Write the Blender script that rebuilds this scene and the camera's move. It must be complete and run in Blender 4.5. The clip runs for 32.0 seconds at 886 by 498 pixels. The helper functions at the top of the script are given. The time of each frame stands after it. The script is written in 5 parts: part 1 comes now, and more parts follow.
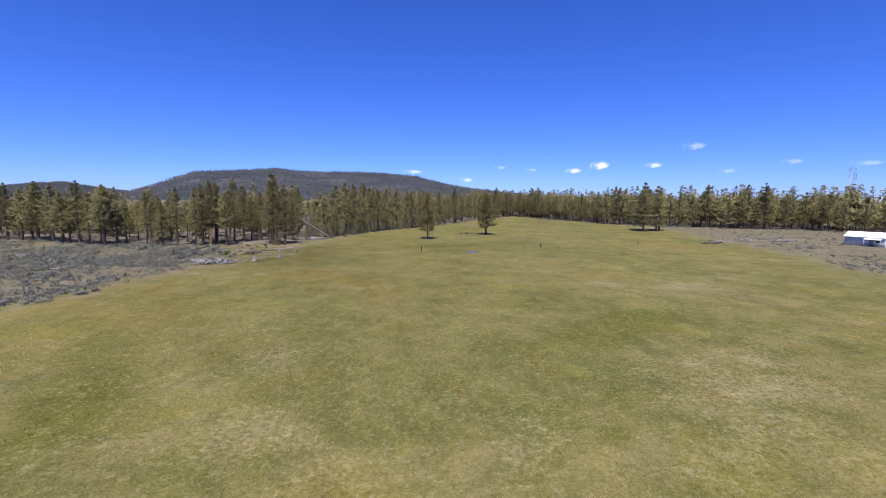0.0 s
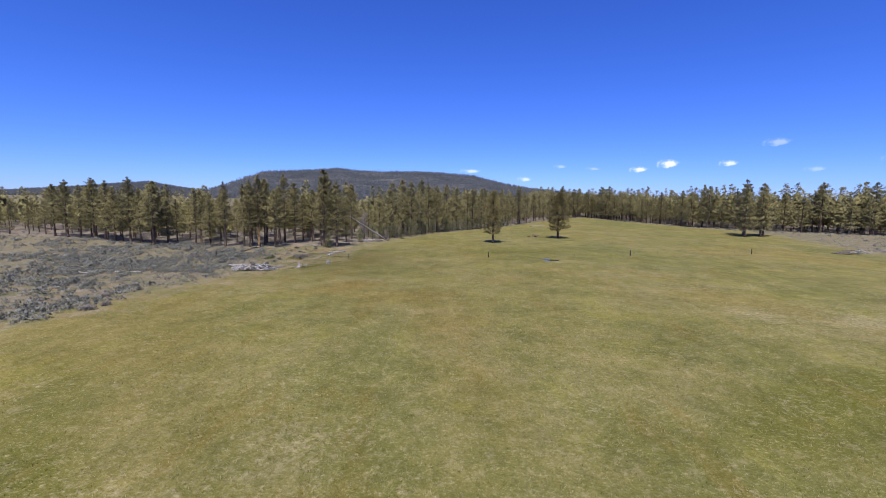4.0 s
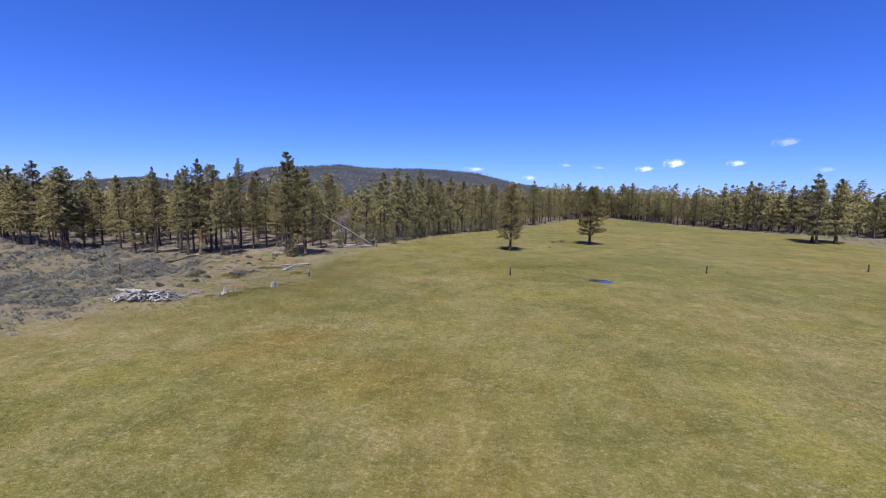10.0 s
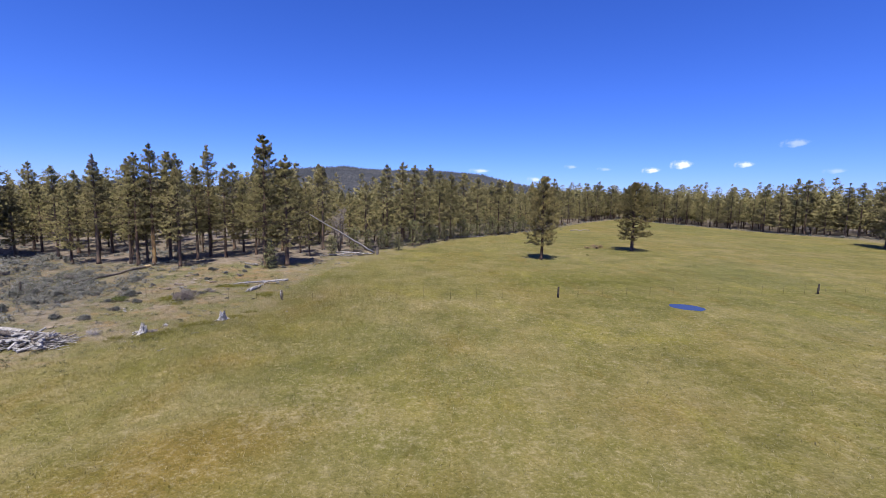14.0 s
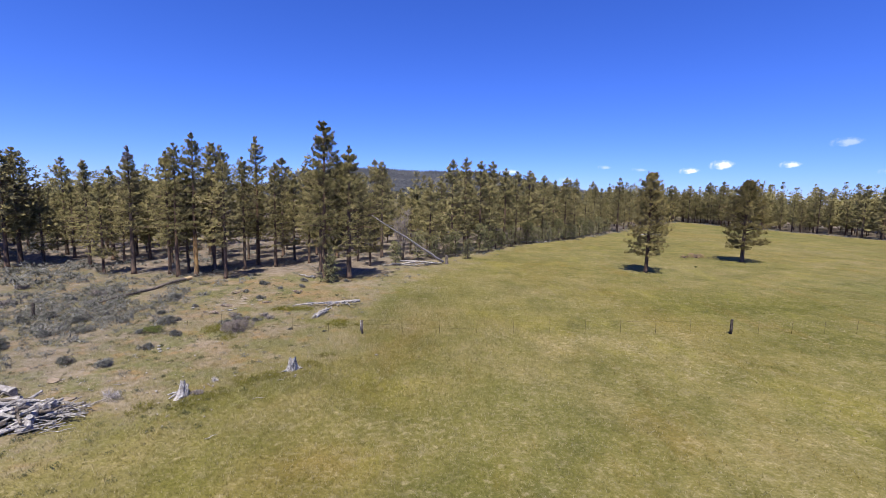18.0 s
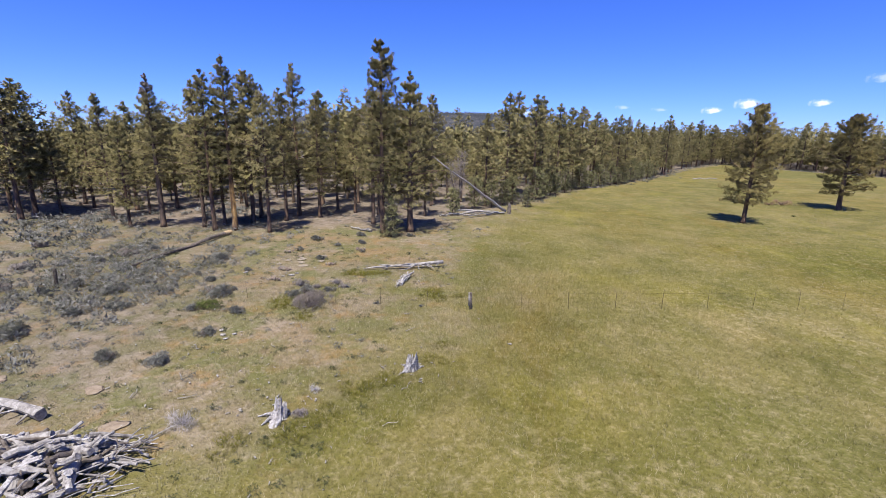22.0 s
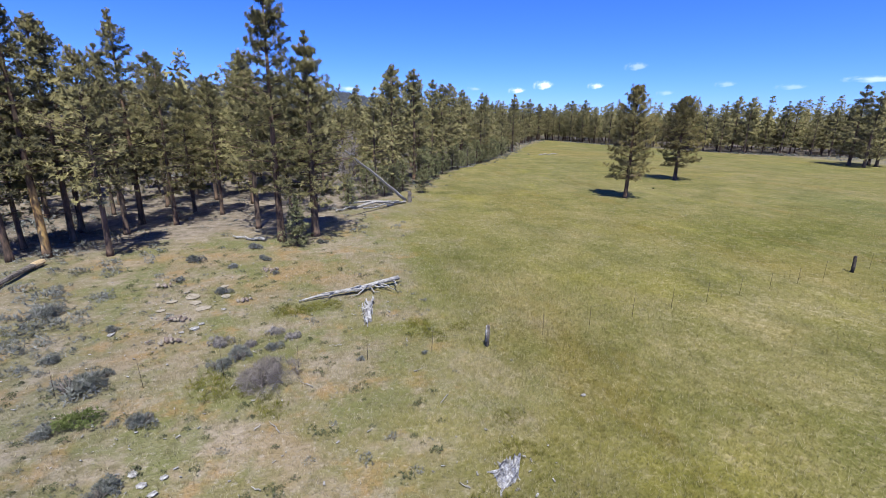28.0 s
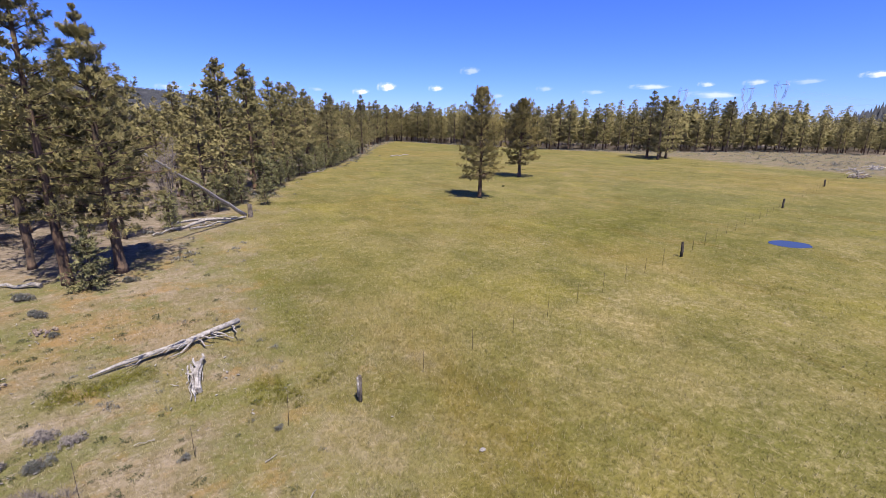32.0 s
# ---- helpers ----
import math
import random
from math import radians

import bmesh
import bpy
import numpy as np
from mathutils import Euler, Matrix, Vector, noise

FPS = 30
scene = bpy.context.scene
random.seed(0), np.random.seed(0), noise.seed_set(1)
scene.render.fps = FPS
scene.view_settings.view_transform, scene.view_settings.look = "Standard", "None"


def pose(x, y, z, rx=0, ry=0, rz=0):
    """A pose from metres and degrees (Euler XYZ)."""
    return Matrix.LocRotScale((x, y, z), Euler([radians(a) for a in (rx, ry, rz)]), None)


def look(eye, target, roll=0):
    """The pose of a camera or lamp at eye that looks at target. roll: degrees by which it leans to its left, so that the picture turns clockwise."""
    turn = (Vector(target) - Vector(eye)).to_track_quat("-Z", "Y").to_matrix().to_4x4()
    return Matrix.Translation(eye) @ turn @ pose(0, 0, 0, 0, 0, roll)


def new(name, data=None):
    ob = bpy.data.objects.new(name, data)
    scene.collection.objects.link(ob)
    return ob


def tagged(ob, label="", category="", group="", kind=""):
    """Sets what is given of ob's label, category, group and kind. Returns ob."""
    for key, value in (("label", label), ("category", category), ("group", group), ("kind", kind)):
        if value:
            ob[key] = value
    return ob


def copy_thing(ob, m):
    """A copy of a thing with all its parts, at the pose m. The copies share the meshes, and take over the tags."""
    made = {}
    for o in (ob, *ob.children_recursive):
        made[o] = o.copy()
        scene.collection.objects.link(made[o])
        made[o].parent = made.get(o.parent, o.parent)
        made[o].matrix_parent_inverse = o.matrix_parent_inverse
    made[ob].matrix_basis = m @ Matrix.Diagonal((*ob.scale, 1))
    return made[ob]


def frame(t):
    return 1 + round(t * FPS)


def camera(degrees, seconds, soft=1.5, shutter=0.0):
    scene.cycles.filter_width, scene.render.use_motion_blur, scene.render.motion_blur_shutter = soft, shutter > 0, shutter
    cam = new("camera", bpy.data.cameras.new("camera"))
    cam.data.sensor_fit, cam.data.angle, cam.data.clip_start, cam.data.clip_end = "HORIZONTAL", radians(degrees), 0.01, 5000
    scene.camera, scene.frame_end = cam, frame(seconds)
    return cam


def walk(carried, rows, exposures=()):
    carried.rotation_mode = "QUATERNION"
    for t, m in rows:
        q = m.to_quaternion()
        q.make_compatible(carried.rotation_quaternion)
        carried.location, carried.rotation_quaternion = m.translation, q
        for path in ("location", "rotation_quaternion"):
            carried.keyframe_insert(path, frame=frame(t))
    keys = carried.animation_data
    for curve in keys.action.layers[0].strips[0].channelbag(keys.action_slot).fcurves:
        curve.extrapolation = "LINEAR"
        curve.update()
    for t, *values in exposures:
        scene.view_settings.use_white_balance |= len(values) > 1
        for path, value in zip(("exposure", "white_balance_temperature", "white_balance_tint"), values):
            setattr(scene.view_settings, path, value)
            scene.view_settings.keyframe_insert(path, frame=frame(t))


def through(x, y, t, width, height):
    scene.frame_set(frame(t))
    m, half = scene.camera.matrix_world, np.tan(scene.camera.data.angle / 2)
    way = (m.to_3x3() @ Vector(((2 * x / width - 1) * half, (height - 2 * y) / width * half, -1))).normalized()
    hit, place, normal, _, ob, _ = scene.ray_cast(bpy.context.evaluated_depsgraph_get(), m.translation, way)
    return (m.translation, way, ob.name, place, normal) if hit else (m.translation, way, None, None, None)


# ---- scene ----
cam = camera(88.8, 32.0, soft=0.5)
PATH = [
    (0, (2.743, -22.695, 12.979), (2.95, -20.718, 12.754), 0.4),
    (0.5, (2.617, -20.993, 12.907), (2.825, -19.017, 12.683), 0.2),
    (1, (2.48, -19.208, 12.854), (2.688, -17.232, 12.63), 0.3),
    (1.5, (2.339, -17.36, 12.818), (2.468, -15.377, 12.596), 0.3),
    (2, (2.168, -15.374, 12.795), (2.17, -13.386, 12.573), 0.1),
    (2.5, (1.952, -13.265, 12.763), (1.918, -11.278, 12.539), 0.3),
    (3, (1.716, -11.125, 12.735), (1.68, -9.138, 12.51), 0.4),
    (3.5, (1.452, -9.09, 12.697), (1.416, -7.104, 12.468), 0.6),
    (5.5, (0.369, -0.82, 12.47), (0.327, 1.166, 12.242), 0.5),
    (6, (0.298, 1.427, 12.401), (0.252, 3.413, 12.171), 0.6),
    (7, (0.56, 6.17, 12.24), (0.508, 8.157, 12.014), 0.35),
    (8, (0.80, 11.08, 12.03), (0.744, 13.067, 11.807), 0.2),
    (9, (0.98, 16.20, 11.95), (0.923, 18.187, 11.72), 0.5),
    (10, (0.604, 21.438, 11.795), (0.553, 23.423, 11.557), 1.1),
    (11, (0.649, 26.27, 11.524), (0.599, 28.255, 11.288), 1.1),
    (12, (0.423, 31.063, 11.179), (0.372, 33.048, 10.943), 1.1),
    (12.5, (0.078, 33.364, 11.107), (0.026, 35.35, 10.872), 1.1),
    (13, (-0.4, 35.56, 11.064), (-0.452, 37.546, 10.832), 1.1),
    (13.5, (-1.079, 37.671, 10.866), (-1.142, 39.657, 10.635), 1.1),
    (14, (-1.94, 39.565, 10.743), (-2.011, 41.55, 10.513), 1.1),
    (14.5, (-2.825, 41.363, 10.66), (-2.912, 43.348, 10.43), 1.1),
    (16.5, (-7.105, 47.447, 10.506), (-7.255, 49.428, 10.276), 1.2),
    (17, (-8.295, 48.924, 10.48), (-8.468, 50.903, 10.251), 1.2),
    (17.5, (-9.439, 50.17, 10.441), (-9.63, 52.148, 10.213), 1.2),
    (18, (-10.526, 51.419, 10.39), (-10.724, 53.396, 10.162), 1.2),
    (18.5, (-11.632, 52.67, 10.339), (-11.839, 54.646, 10.113), 1.1),
    (19, (-12.781, 53.874, 10.281), (-12.992, 55.851, 10.056), 1.2),
    (19.5, (-13.777, 54.887, 10.243), (-13.996, 56.86, 10.005), 1.1),
    (20, (-14.723, 55.885, 10.231), (-14.953, 57.85, 9.939), 1.1),
    (20.5, (-15.703, 56.629, 10.231), (-15.937, 58.583, 9.872), 1.3),
    (21, (-16.568, 57.408, 10.133), (-16.806, 59.35, 9.718), 1.1),
    (21.5, (-17.424, 58.225, 9.967), (-17.663, 60.159, 9.515), 1.1),
    (22, (-18.468, 58.708, 9.748), (-18.702, 60.637, 9.279), 0.9),
    (22.5, (-19.417, 59.339, 9.707), (-19.653, 61.263, 9.213), 1.0),
    (23, (-20.359, 59.988, 9.771), (-20.596, 61.904, 9.251), 1.2),
    (23.5, (-21.474, 60.518, 9.745), (-21.7, 62.434, 9.22), 1.1),
    (24, (-22.451, 61.082, 9.81), (-22.674, 62.996, 9.274), 1.2),
    (24.5, (-23.297, 61.65, 9.885), (-23.516, 63.56, 9.334), 1.4),
    (26.5, (-25.734, 64.799, 9.903), (-25.596, 66.717, 9.351), 1.0),
    (27, (-26.082, 65.444, 9.846), (-25.779, 67.343, 9.295), 0.9),
    (27.5, (-26.381, 65.844, 9.881), (-25.975, 67.723, 9.33), 1.0),
    (28, (-26.474, 66.443, 9.913), (-26.004, 68.307, 9.363), 0.9),
    (28.5, (-26.528, 67.083, 9.931), (-25.931, 68.911, 9.383), 0.9),
    (29, (-26.477, 67.508, 9.959), (-25.805, 69.311, 9.412), 0.8),
    (29.5, (-26.422, 67.846, 9.984), (-25.711, 69.634, 9.438), 0.7),
    (30, (-26.305, 68.143, 10.09), (-25.484, 69.885, 9.549), 0.7),
    (30.5, (-26.057, 68.514, 9.978), (-25.145, 70.209, 9.436), 0.5),
    (31, (-25.876, 68.933, 9.897), (-24.921, 70.605, 9.356), 0.7),
    (31.5, (-25.433, 69.653, 9.978), (-24.431, 71.297, 9.438), 0.5),
    (32, (-25.209, 70.131, 9.941), (-24.172, 71.755, 9.403), 0.6),
]
walk(cam, [(t, look(eye, target, roll)) for t, eye, target, roll in PATH], [(0, 0.72, 6250, 9), (10, 0.73, 6150, 9), (17, 0.88, 6500, 10), (24, 1.0, 6400, 8), (27, 1.0, 5950, 4), (28.5, 1.0, 5950, 4), (30, 0.99, 6200, 7), (32, 1.0, 6750, 12)])

# ---------- world and sun ----------
SUN_AZ = math.atan2(-0.11, -0.99)      # compass direction of the sun, from +y towards +x
SUN_EL = radians(64)
world = bpy.data.worlds.new("sky")
scene.world = world
world.use_nodes = True
wn = world.node_tree.nodes
wl = world.node_tree.links
bg = wn["Background"]
sky = wn.new("ShaderNodeTexSky")
sky.sky_type = "NISHITA"
sky.sun_disc = False
sky.sun_elevation = SUN_EL
sky.sun_rotation = SUN_AZ
sky.altitude = 1300
sky.air_density = 1.0
sky.dust_density = 0.0
sky.ozone_density = 3.0
hs = wn.new("ShaderNodeHueSaturation")
hs.inputs["Saturation"].default_value = 1.12
tone = wn.new("ShaderNodeMix")
tone.data_type, tone.blend_type = "RGBA", "MULTIPLY"
tone.inputs[0].default_value = 1.0
tone.inputs[7].default_value = (0.375, 0.515, 1.17, 1)     # the deep violet blue of a high, dry sky
wl.new(sky.outputs[0], hs.inputs["Color"])
wl.new(hs.outputs[0], tone.inputs[6])
wl.new(tone.outputs[2], bg.inputs["Color"])
bg.inputs["Strength"].default_value = 0.088

sun_data = bpy.data.lights.new("sun", "SUN")
sun_data.energy = 4.4
sun_data.angle = radians(0.53)
sun_data.color = (1.0, 0.94, 0.84)
sun = new("sun", sun_data)
sun_way = Vector((math.cos(SUN_EL) * math.sin(SUN_AZ), math.cos(SUN_EL) * math.cos(SUN_AZ), math.sin(SUN_EL)))
sun.matrix_world = look(tuple(sun_way * 300), (0, 0, 0))

# ---------- the plan ----------
EDGE_L_Y = np.array([-300, -60, 0, 30, 40, 49, 56, 66, 70, 75.5, 80, 86, 96, 108, 119, 133, 152, 177, 205, 240, 305, 700])
EDGE_L_X = np.array([-150, -85, -58, -43, -38, -37, -33.5, -30, -26.5, -23.5, -21.5, -20.4, -20.5, -19.5, -17, -12, -5, 10, 30, 48, 92, 92])
EDGE_R_Y = np.array([-300, -60, 30, 47, 55, 72, 83, 113, 140, 157, 190, 201, 239, 253, 305, 700])
EDGE_R_X = np.array([130, 105, 92, 88, 86, 96, 97, 105, 112, 117, 118, 112, 102, 96, 93, 93])
FRONT = np.array([(-340, 190), (-220, 150), (-150, 132), (-111, 121), (-95, 116), (-82, 109), (-72, 107), (-55, 105.5), (-43, 106),
                  (-36, 110), (-29, 109), (-24, 121), (-17, 134), (-11, 146), (-2, 163), (9, 175), (22, 193), (34, 213), (47, 240),
                  (70, 275), (90, 305), (93, 282), (97, 255), (103, 240), (112, 203), (118, 192), (130, 187), (150, 167),
                  (178, 161), (185, 147), (200, 130), (240, 118), (330, 60)], float)
WOOD = np.vstack([FRONT, [(520, 60), (520, 520), (-420, 520), (-420, 200)]])


def inside(px, py, poly):
    hit = np.zeros(len(px), bool)
    x0, y0 = poly[-1]
    for x1, y1 in poly:
        cross = ((y0 > py) != (y1 > py)) & (px < (x1 - x0) * (py - y0) / ((y1 - y0) if y1 != y0 else 1e-9) + x0)
        hit ^= cross
        x0, y0 = x1, y1
    return hit


def line_distance(px, py, line):
    best = np.full(len(px), 1e9)
    for (x0, y0), (x1, y1) in zip(line[:-1], line[1:]):
        dx, dy = x1 - x0, y1 - y0
        s = np.clip(((px - x0) * dx + (py - y0) * dy) / (dx * dx + dy * dy), 0, 1)
        best = np.minimum(best, np.hypot(px - x0 - s * dx, py - y0 - s * dy))
    return best


def wood_depth(px, py):
    d = line_distance(px, py, FRONT)
    return np.where(inside(px, py, WOOD), d, -d)


def sage_depth(px, py):
    left = (np.interp(py, EDGE_L_Y, EDGE_L_X) - px) * 0.85
    right = (px - np.interp(py, EDGE_R_Y, EDGE_R_X)) * 0.85
    return np.maximum(np.maximum(left, right), py - 303)


def soft_spots(px, py, spots):
    total = np.zeros(len(px))
    for x, y, rx, ry, turn, amount in spots:
        c, s = math.cos(radians(turn)), math.sin(radians(turn))
        u, v = ((px - x) * c + (py - y) * s) / rx, (-(px - x) * s + (py - y) * c) / ry
        total += amount * np.exp(-(u * u + v * v))
    return total


# pale dry straw, lush dark green, and rusty patches of the meadow: x, y, half sizes, turn, amount
PALE = [(46, 41, 11, 6, 10, 1.3), (33, 43, 8, 5, 10, 0.8), (62, 50, 16, 6, 10, 0.5), (25, 3.5, 5, 8, -30, 1.3), (31, 9, 6, 5, 0, 0.9), (-8, 12, 6, 3, 10, 0.8),
        (-4, 2, 7, 3, 10, 1.0), (-5, 15, 4, 2, 0, 0.6), (11.5, 0.5, 3, 3, 0, 0.8), (6, 6, 4, 2, 0, 0.5), (-9, 60, 5, 2, 25, 1.0), (-12, 66, 4, 2, 20, 0.7), (2, 57, 3, 2, 0, 0.5),
        (37, 58, 12, 4, 8, 0.8), (60, 78, 18, 4, 8, 0.6), (-4, 89, 1.4, 9, 35, 1.2), (2, 82, 1.2, 7, 50, 0.7), (-24, 79, 4, 6, 0, 0.4), (-12, 71, 5, 2, 20, 0.5), (-30, 92, 3, 3, 0, 0.5),
        (12, 140, 10, 6, 0, 0.4), (8, 112, 8, 2, 10, 0.5), (-11.5, 83, 3, 1.5, 20, 0.5), (24, 82, 3, 1.2, 0, 0.8)]
LUSH = [(21, 17, 9, 4, 20, 0.9), (30, 24, 10, 4, 15, 0.8), (-22.6, 17.8, 4, 12, 35, 0.8), (-17, 5, 4, 8, 20, 0.9), (-10, 28, 6, 5, 0, 0.35), (16.5, 3, 0.9, 8, -25, 0.9), (-23, 43.6, 3, 8, 30, 0.7),
        (17, 33, 6, 4, 0, 0.5), (-22, 74, 2.5, 2, 20, 0.9), (-24.5, 70.5, 2.6, 2.2, 0, 0.9), (-19.5, 95, 1.0, 9, 3, 1.3), (-18, 84, 1.4, 6, 5, 0.5), (-17, 56, 3, 4, 30, 0.5),
        (-22.5, 86.5, 1.6, 1.6, 0, 0.9), (-28.0, 90.2, 2.3, 0.8, 15, 1.4), (-25.2, 86.8, 1.6, 0.9, 10, 0.9), (-29.5, 82.3, 2.2, 1.2, 0, 0.8), (-31.5, 83.4, 1.8, 1.4, 0, 0.7),
        (12, 98, 14, 5, 15, 0.6), (14, 88, 9, 4, 20, 0.6), (25, 100, 16, 8, 10, 0.5), (38, 90, 14, 7, 10, 0.6), (8, 105, 14, 6, 10, 0.4)]
RUST = [(-5, 50, 9, 5, 10, 0.7), (-14, 55, 8, 3, 40, 0.8), (9, 62, 5, 4, 0, 0.6), (1, 38, 6, 8, 0, 0.6), (3, 22, 4, 8, 10, 0.4), (-16.7, 67, 4, 2.5, 20, 0.7), (-13, 58.5, 4, 2, 20, 0.5),
        (-28, 96, 4, 2.5, 10, 0.9), (-27, 80, 5, 2, 20, 0.5), (-32, 77, 3, 2, 0, 0.5), (-29, 98.5, 3, 1.2, 10, 0.6), (-35, 87, 3, 3, 0, 0.6), (-37, 101.5, 8, 2.5, -5, 0.8),
        (-31, 94.5, 3, 1.5, 20, 0.7), (-38, 94, 3, 2, 10, 0.5), (-24.5, 93.5, 2.5, 1.5, 20, 0.5), (-31, 62, 4, 6, 30, 0.5), (-23, 87, 3, 2, 0, 0.5), (-26, 76, 4, 2, 15, 0.4)]


def brush(px, py):
    """How thickly sagebrush grows: full on the flats, thin on the worn ground before the forest."""
    left = px < 40
    worn = np.where((py > 62) & left, np.clip((px + 37) / 5, 0, 1) * np.clip((py - 62) / 6, 0, 1), 0)
    worn = np.maximum(worn, np.where(left, np.clip((px + 50) / 8, 0, 1) * np.clip((py - 84) / 6, 0, 1) * 0.75, 0))
    return np.clip((sage_depth(px, py) - 0.5) / 4, 0, 1) * (1 - worn) * np.exp(-np.maximum(wood_depth(px, py), 0) / 14)


def zone_values(px, py):
    return {"sage": sage_depth(px, py), "wood": wood_depth(px, py), "pale": soft_spots(px, py, PALE),
            "lush": soft_spots(px, py, LUSH), "thick": brush(px, py), "rust": soft_spots(px, py, RUST)}


def floats(me, name, values):
    me.attributes.new(name, "FLOAT", "POINT").data.foreach_set("value", np.asarray(values, np.float32))


# ---------- materials ----------
class Nodes:
    """Short hand for building one material's nodes."""

    def __init__(self, name):
        self.mat = bpy.data.materials.new(name)
        self.mat.use_nodes = True
        self.tree = self.mat.node_tree
        self.bsdf = self.tree.nodes["Principled BSDF"]
        self.out = self.tree.nodes["Material Output"]
        self.bsdf.inputs["Roughness"].default_value = 0.9
        self.bsdf.inputs["Specular IOR Level"].default_value = 0.2

    def put(self, value, socket):
        if hasattr(value, "links"):
            self.tree.links.new(value, socket)
        elif isinstance(value, tuple) and len(value) == 3:
            socket.default_value = (*value, 1.0) if socket.type == "RGBA" else value
        else:
            socket.default_value = value

    def position(self):
        return self.tree.nodes.new("ShaderNodeNewGeometry").outputs["Position"]

    def local(self):
        return self.tree.nodes.new("ShaderNodeTexCoord").outputs["Object"]

    def island(self):
        return self.tree.nodes.new("ShaderNodeNewGeometry").outputs["Random Per Island"]

    def thing(self):
        return self.tree.nodes.new("ShaderNodeObjectInfo").outputs["Random"]

    def attr(self, name):
        n = self.tree.nodes.new("ShaderNodeAttribute")
        n.attribute_name = name
        return n.outputs["Fac"]

    def noise(self, at, scale, detail=3.0, rough=0.6, stretch=None, turn=0.0):
        if stretch:
            m = self.tree.nodes.new("ShaderNodeMapping")
            m.inputs["Rotation"].default_value = (0, 0, radians(turn))
            m.inputs["Scale"].default_value = stretch
            self.put(at, m.inputs["Vector"])
            at = m.outputs[0]
        n = self.tree.nodes.new("ShaderNodeTexNoise")
        self.put(at, n.inputs["Vector"])
        n.inputs["Scale"].default_value = scale
        n.inputs["Detail"].default_value = detail
        n.inputs["Roughness"].default_value = rough
        return n.outputs["Fac"]

    def math(self, op, a, b=0.0, c=0.0):
        n = self.tree.nodes.new("ShaderNodeMath")
        n.operation = op
        for i, v in enumerate((a, b, c)):
            self.put(v, n.inputs[i])
        return n.outputs[0]

    def step(self, x, lo, hi, a=0.0, b=1.0):
        n = self.tree.nodes.new("ShaderNodeMapRange")
        n.interpolation_type = "SMOOTHSTEP"
        for i, v in enumerate((x, lo, hi, a, b)):
            self.put(v, n.inputs[i])
        return n.outputs[0]

    def mix(self, fac, a, b, blend="MIX"):
        n = self.tree.nodes.new("ShaderNodeMix")
        n.data_type = "RGBA"
        n.blend_type = blend
        self.put(fac, n.inputs[0])
        self.put(a, n.inputs[6])
        self.put(b, n.inputs[7])
        return n.outputs[2]

    def ramp(self, x, *stops):
        n = self.tree.nodes.new("ShaderNodeValToRGB")
        els = n.color_ramp.elements
        els[0].position, els[0].color = stops[0][0], (*stops[0][1], 1)
        els[1].position, els[1].color = stops[-1][0], (*stops[-1][1], 1)
        for p, c in stops[1:-1]:
            e = els.new(p)
            e.color = (*c, 1)
        self.put(x, n.inputs[0])
        return n.outputs[0]

    def bump(self, height, strength=0.4, distance=0.02):
        n = self.tree.nodes.new("ShaderNodeBump")
        n.inputs["Strength"].default_value = strength
        n.inputs["Distance"].default_value = distance
        self.put(height, n.inputs["Height"])
        self.tree.links.new(n.outputs[0], self.bsdf.inputs["Normal"])

    def colour(self, c):
        self.put(c, self.bsdf.inputs["Base Color"])
        return self

    def rough(self, r, spec=0.2, metal=0.0):
        self.put(r, self.bsdf.inputs["Roughness"])
        self.bsdf.inputs["Specular IOR Level"].default_value = spec
        self.bsdf.inputs["Metallic"].default_value = metal
        return self

    def leaf(self, c, through=0.35):
        """Thin foliage: light comes partly through."""
        d = self.tree.nodes.new("ShaderNodeBsdfDiffuse")
        t = self.tree.nodes.new("ShaderNodeBsdfTranslucent")
        a = self.tree.nodes.new("ShaderNodeAttribute")
        a.attribute_name = "swell"
        w = self.tree.nodes.new("ShaderNodeVectorTransform")
        w.vector_type, w.convert_from, w.convert_to = "VECTOR", "OBJECT", "WORLD"
        self.tree.links.new(a.outputs["Vector"], w.inputs[0])
        k = self.tree.nodes.new("ShaderNodeVectorMath")
        k.operation = "MULTIPLY_ADD"
        k.inputs[1].default_value = (3.0, 3.0, 3.0)
        self.tree.links.new(w.outputs[0], k.inputs[0])
        self.tree.links.new(self.tree.nodes.new("ShaderNodeNewGeometry").outputs["Normal"], k.inputs[2])
        u = self.tree.nodes.new("ShaderNodeVectorMath")
        u.operation = "NORMALIZE"
        self.tree.links.new(k.outputs[0], u.inputs[0])
        for s in (d, t):
            self.tree.links.new(u.outputs[0], s.inputs["Normal"])
        m = self.tree.nodes.new("ShaderNodeMixShader")
        m.inputs[0].default_value = through
        for s in (d, t):
            self.put(c, s.inputs["Color"])
        self.tree.links.new(d.outputs[0], m.inputs[1])
        self.tree.links.new(t.outputs[0], m.inputs[2])
        self.tree.links.new(m.outputs[0], self.out.inputs["Surface"])
        return self


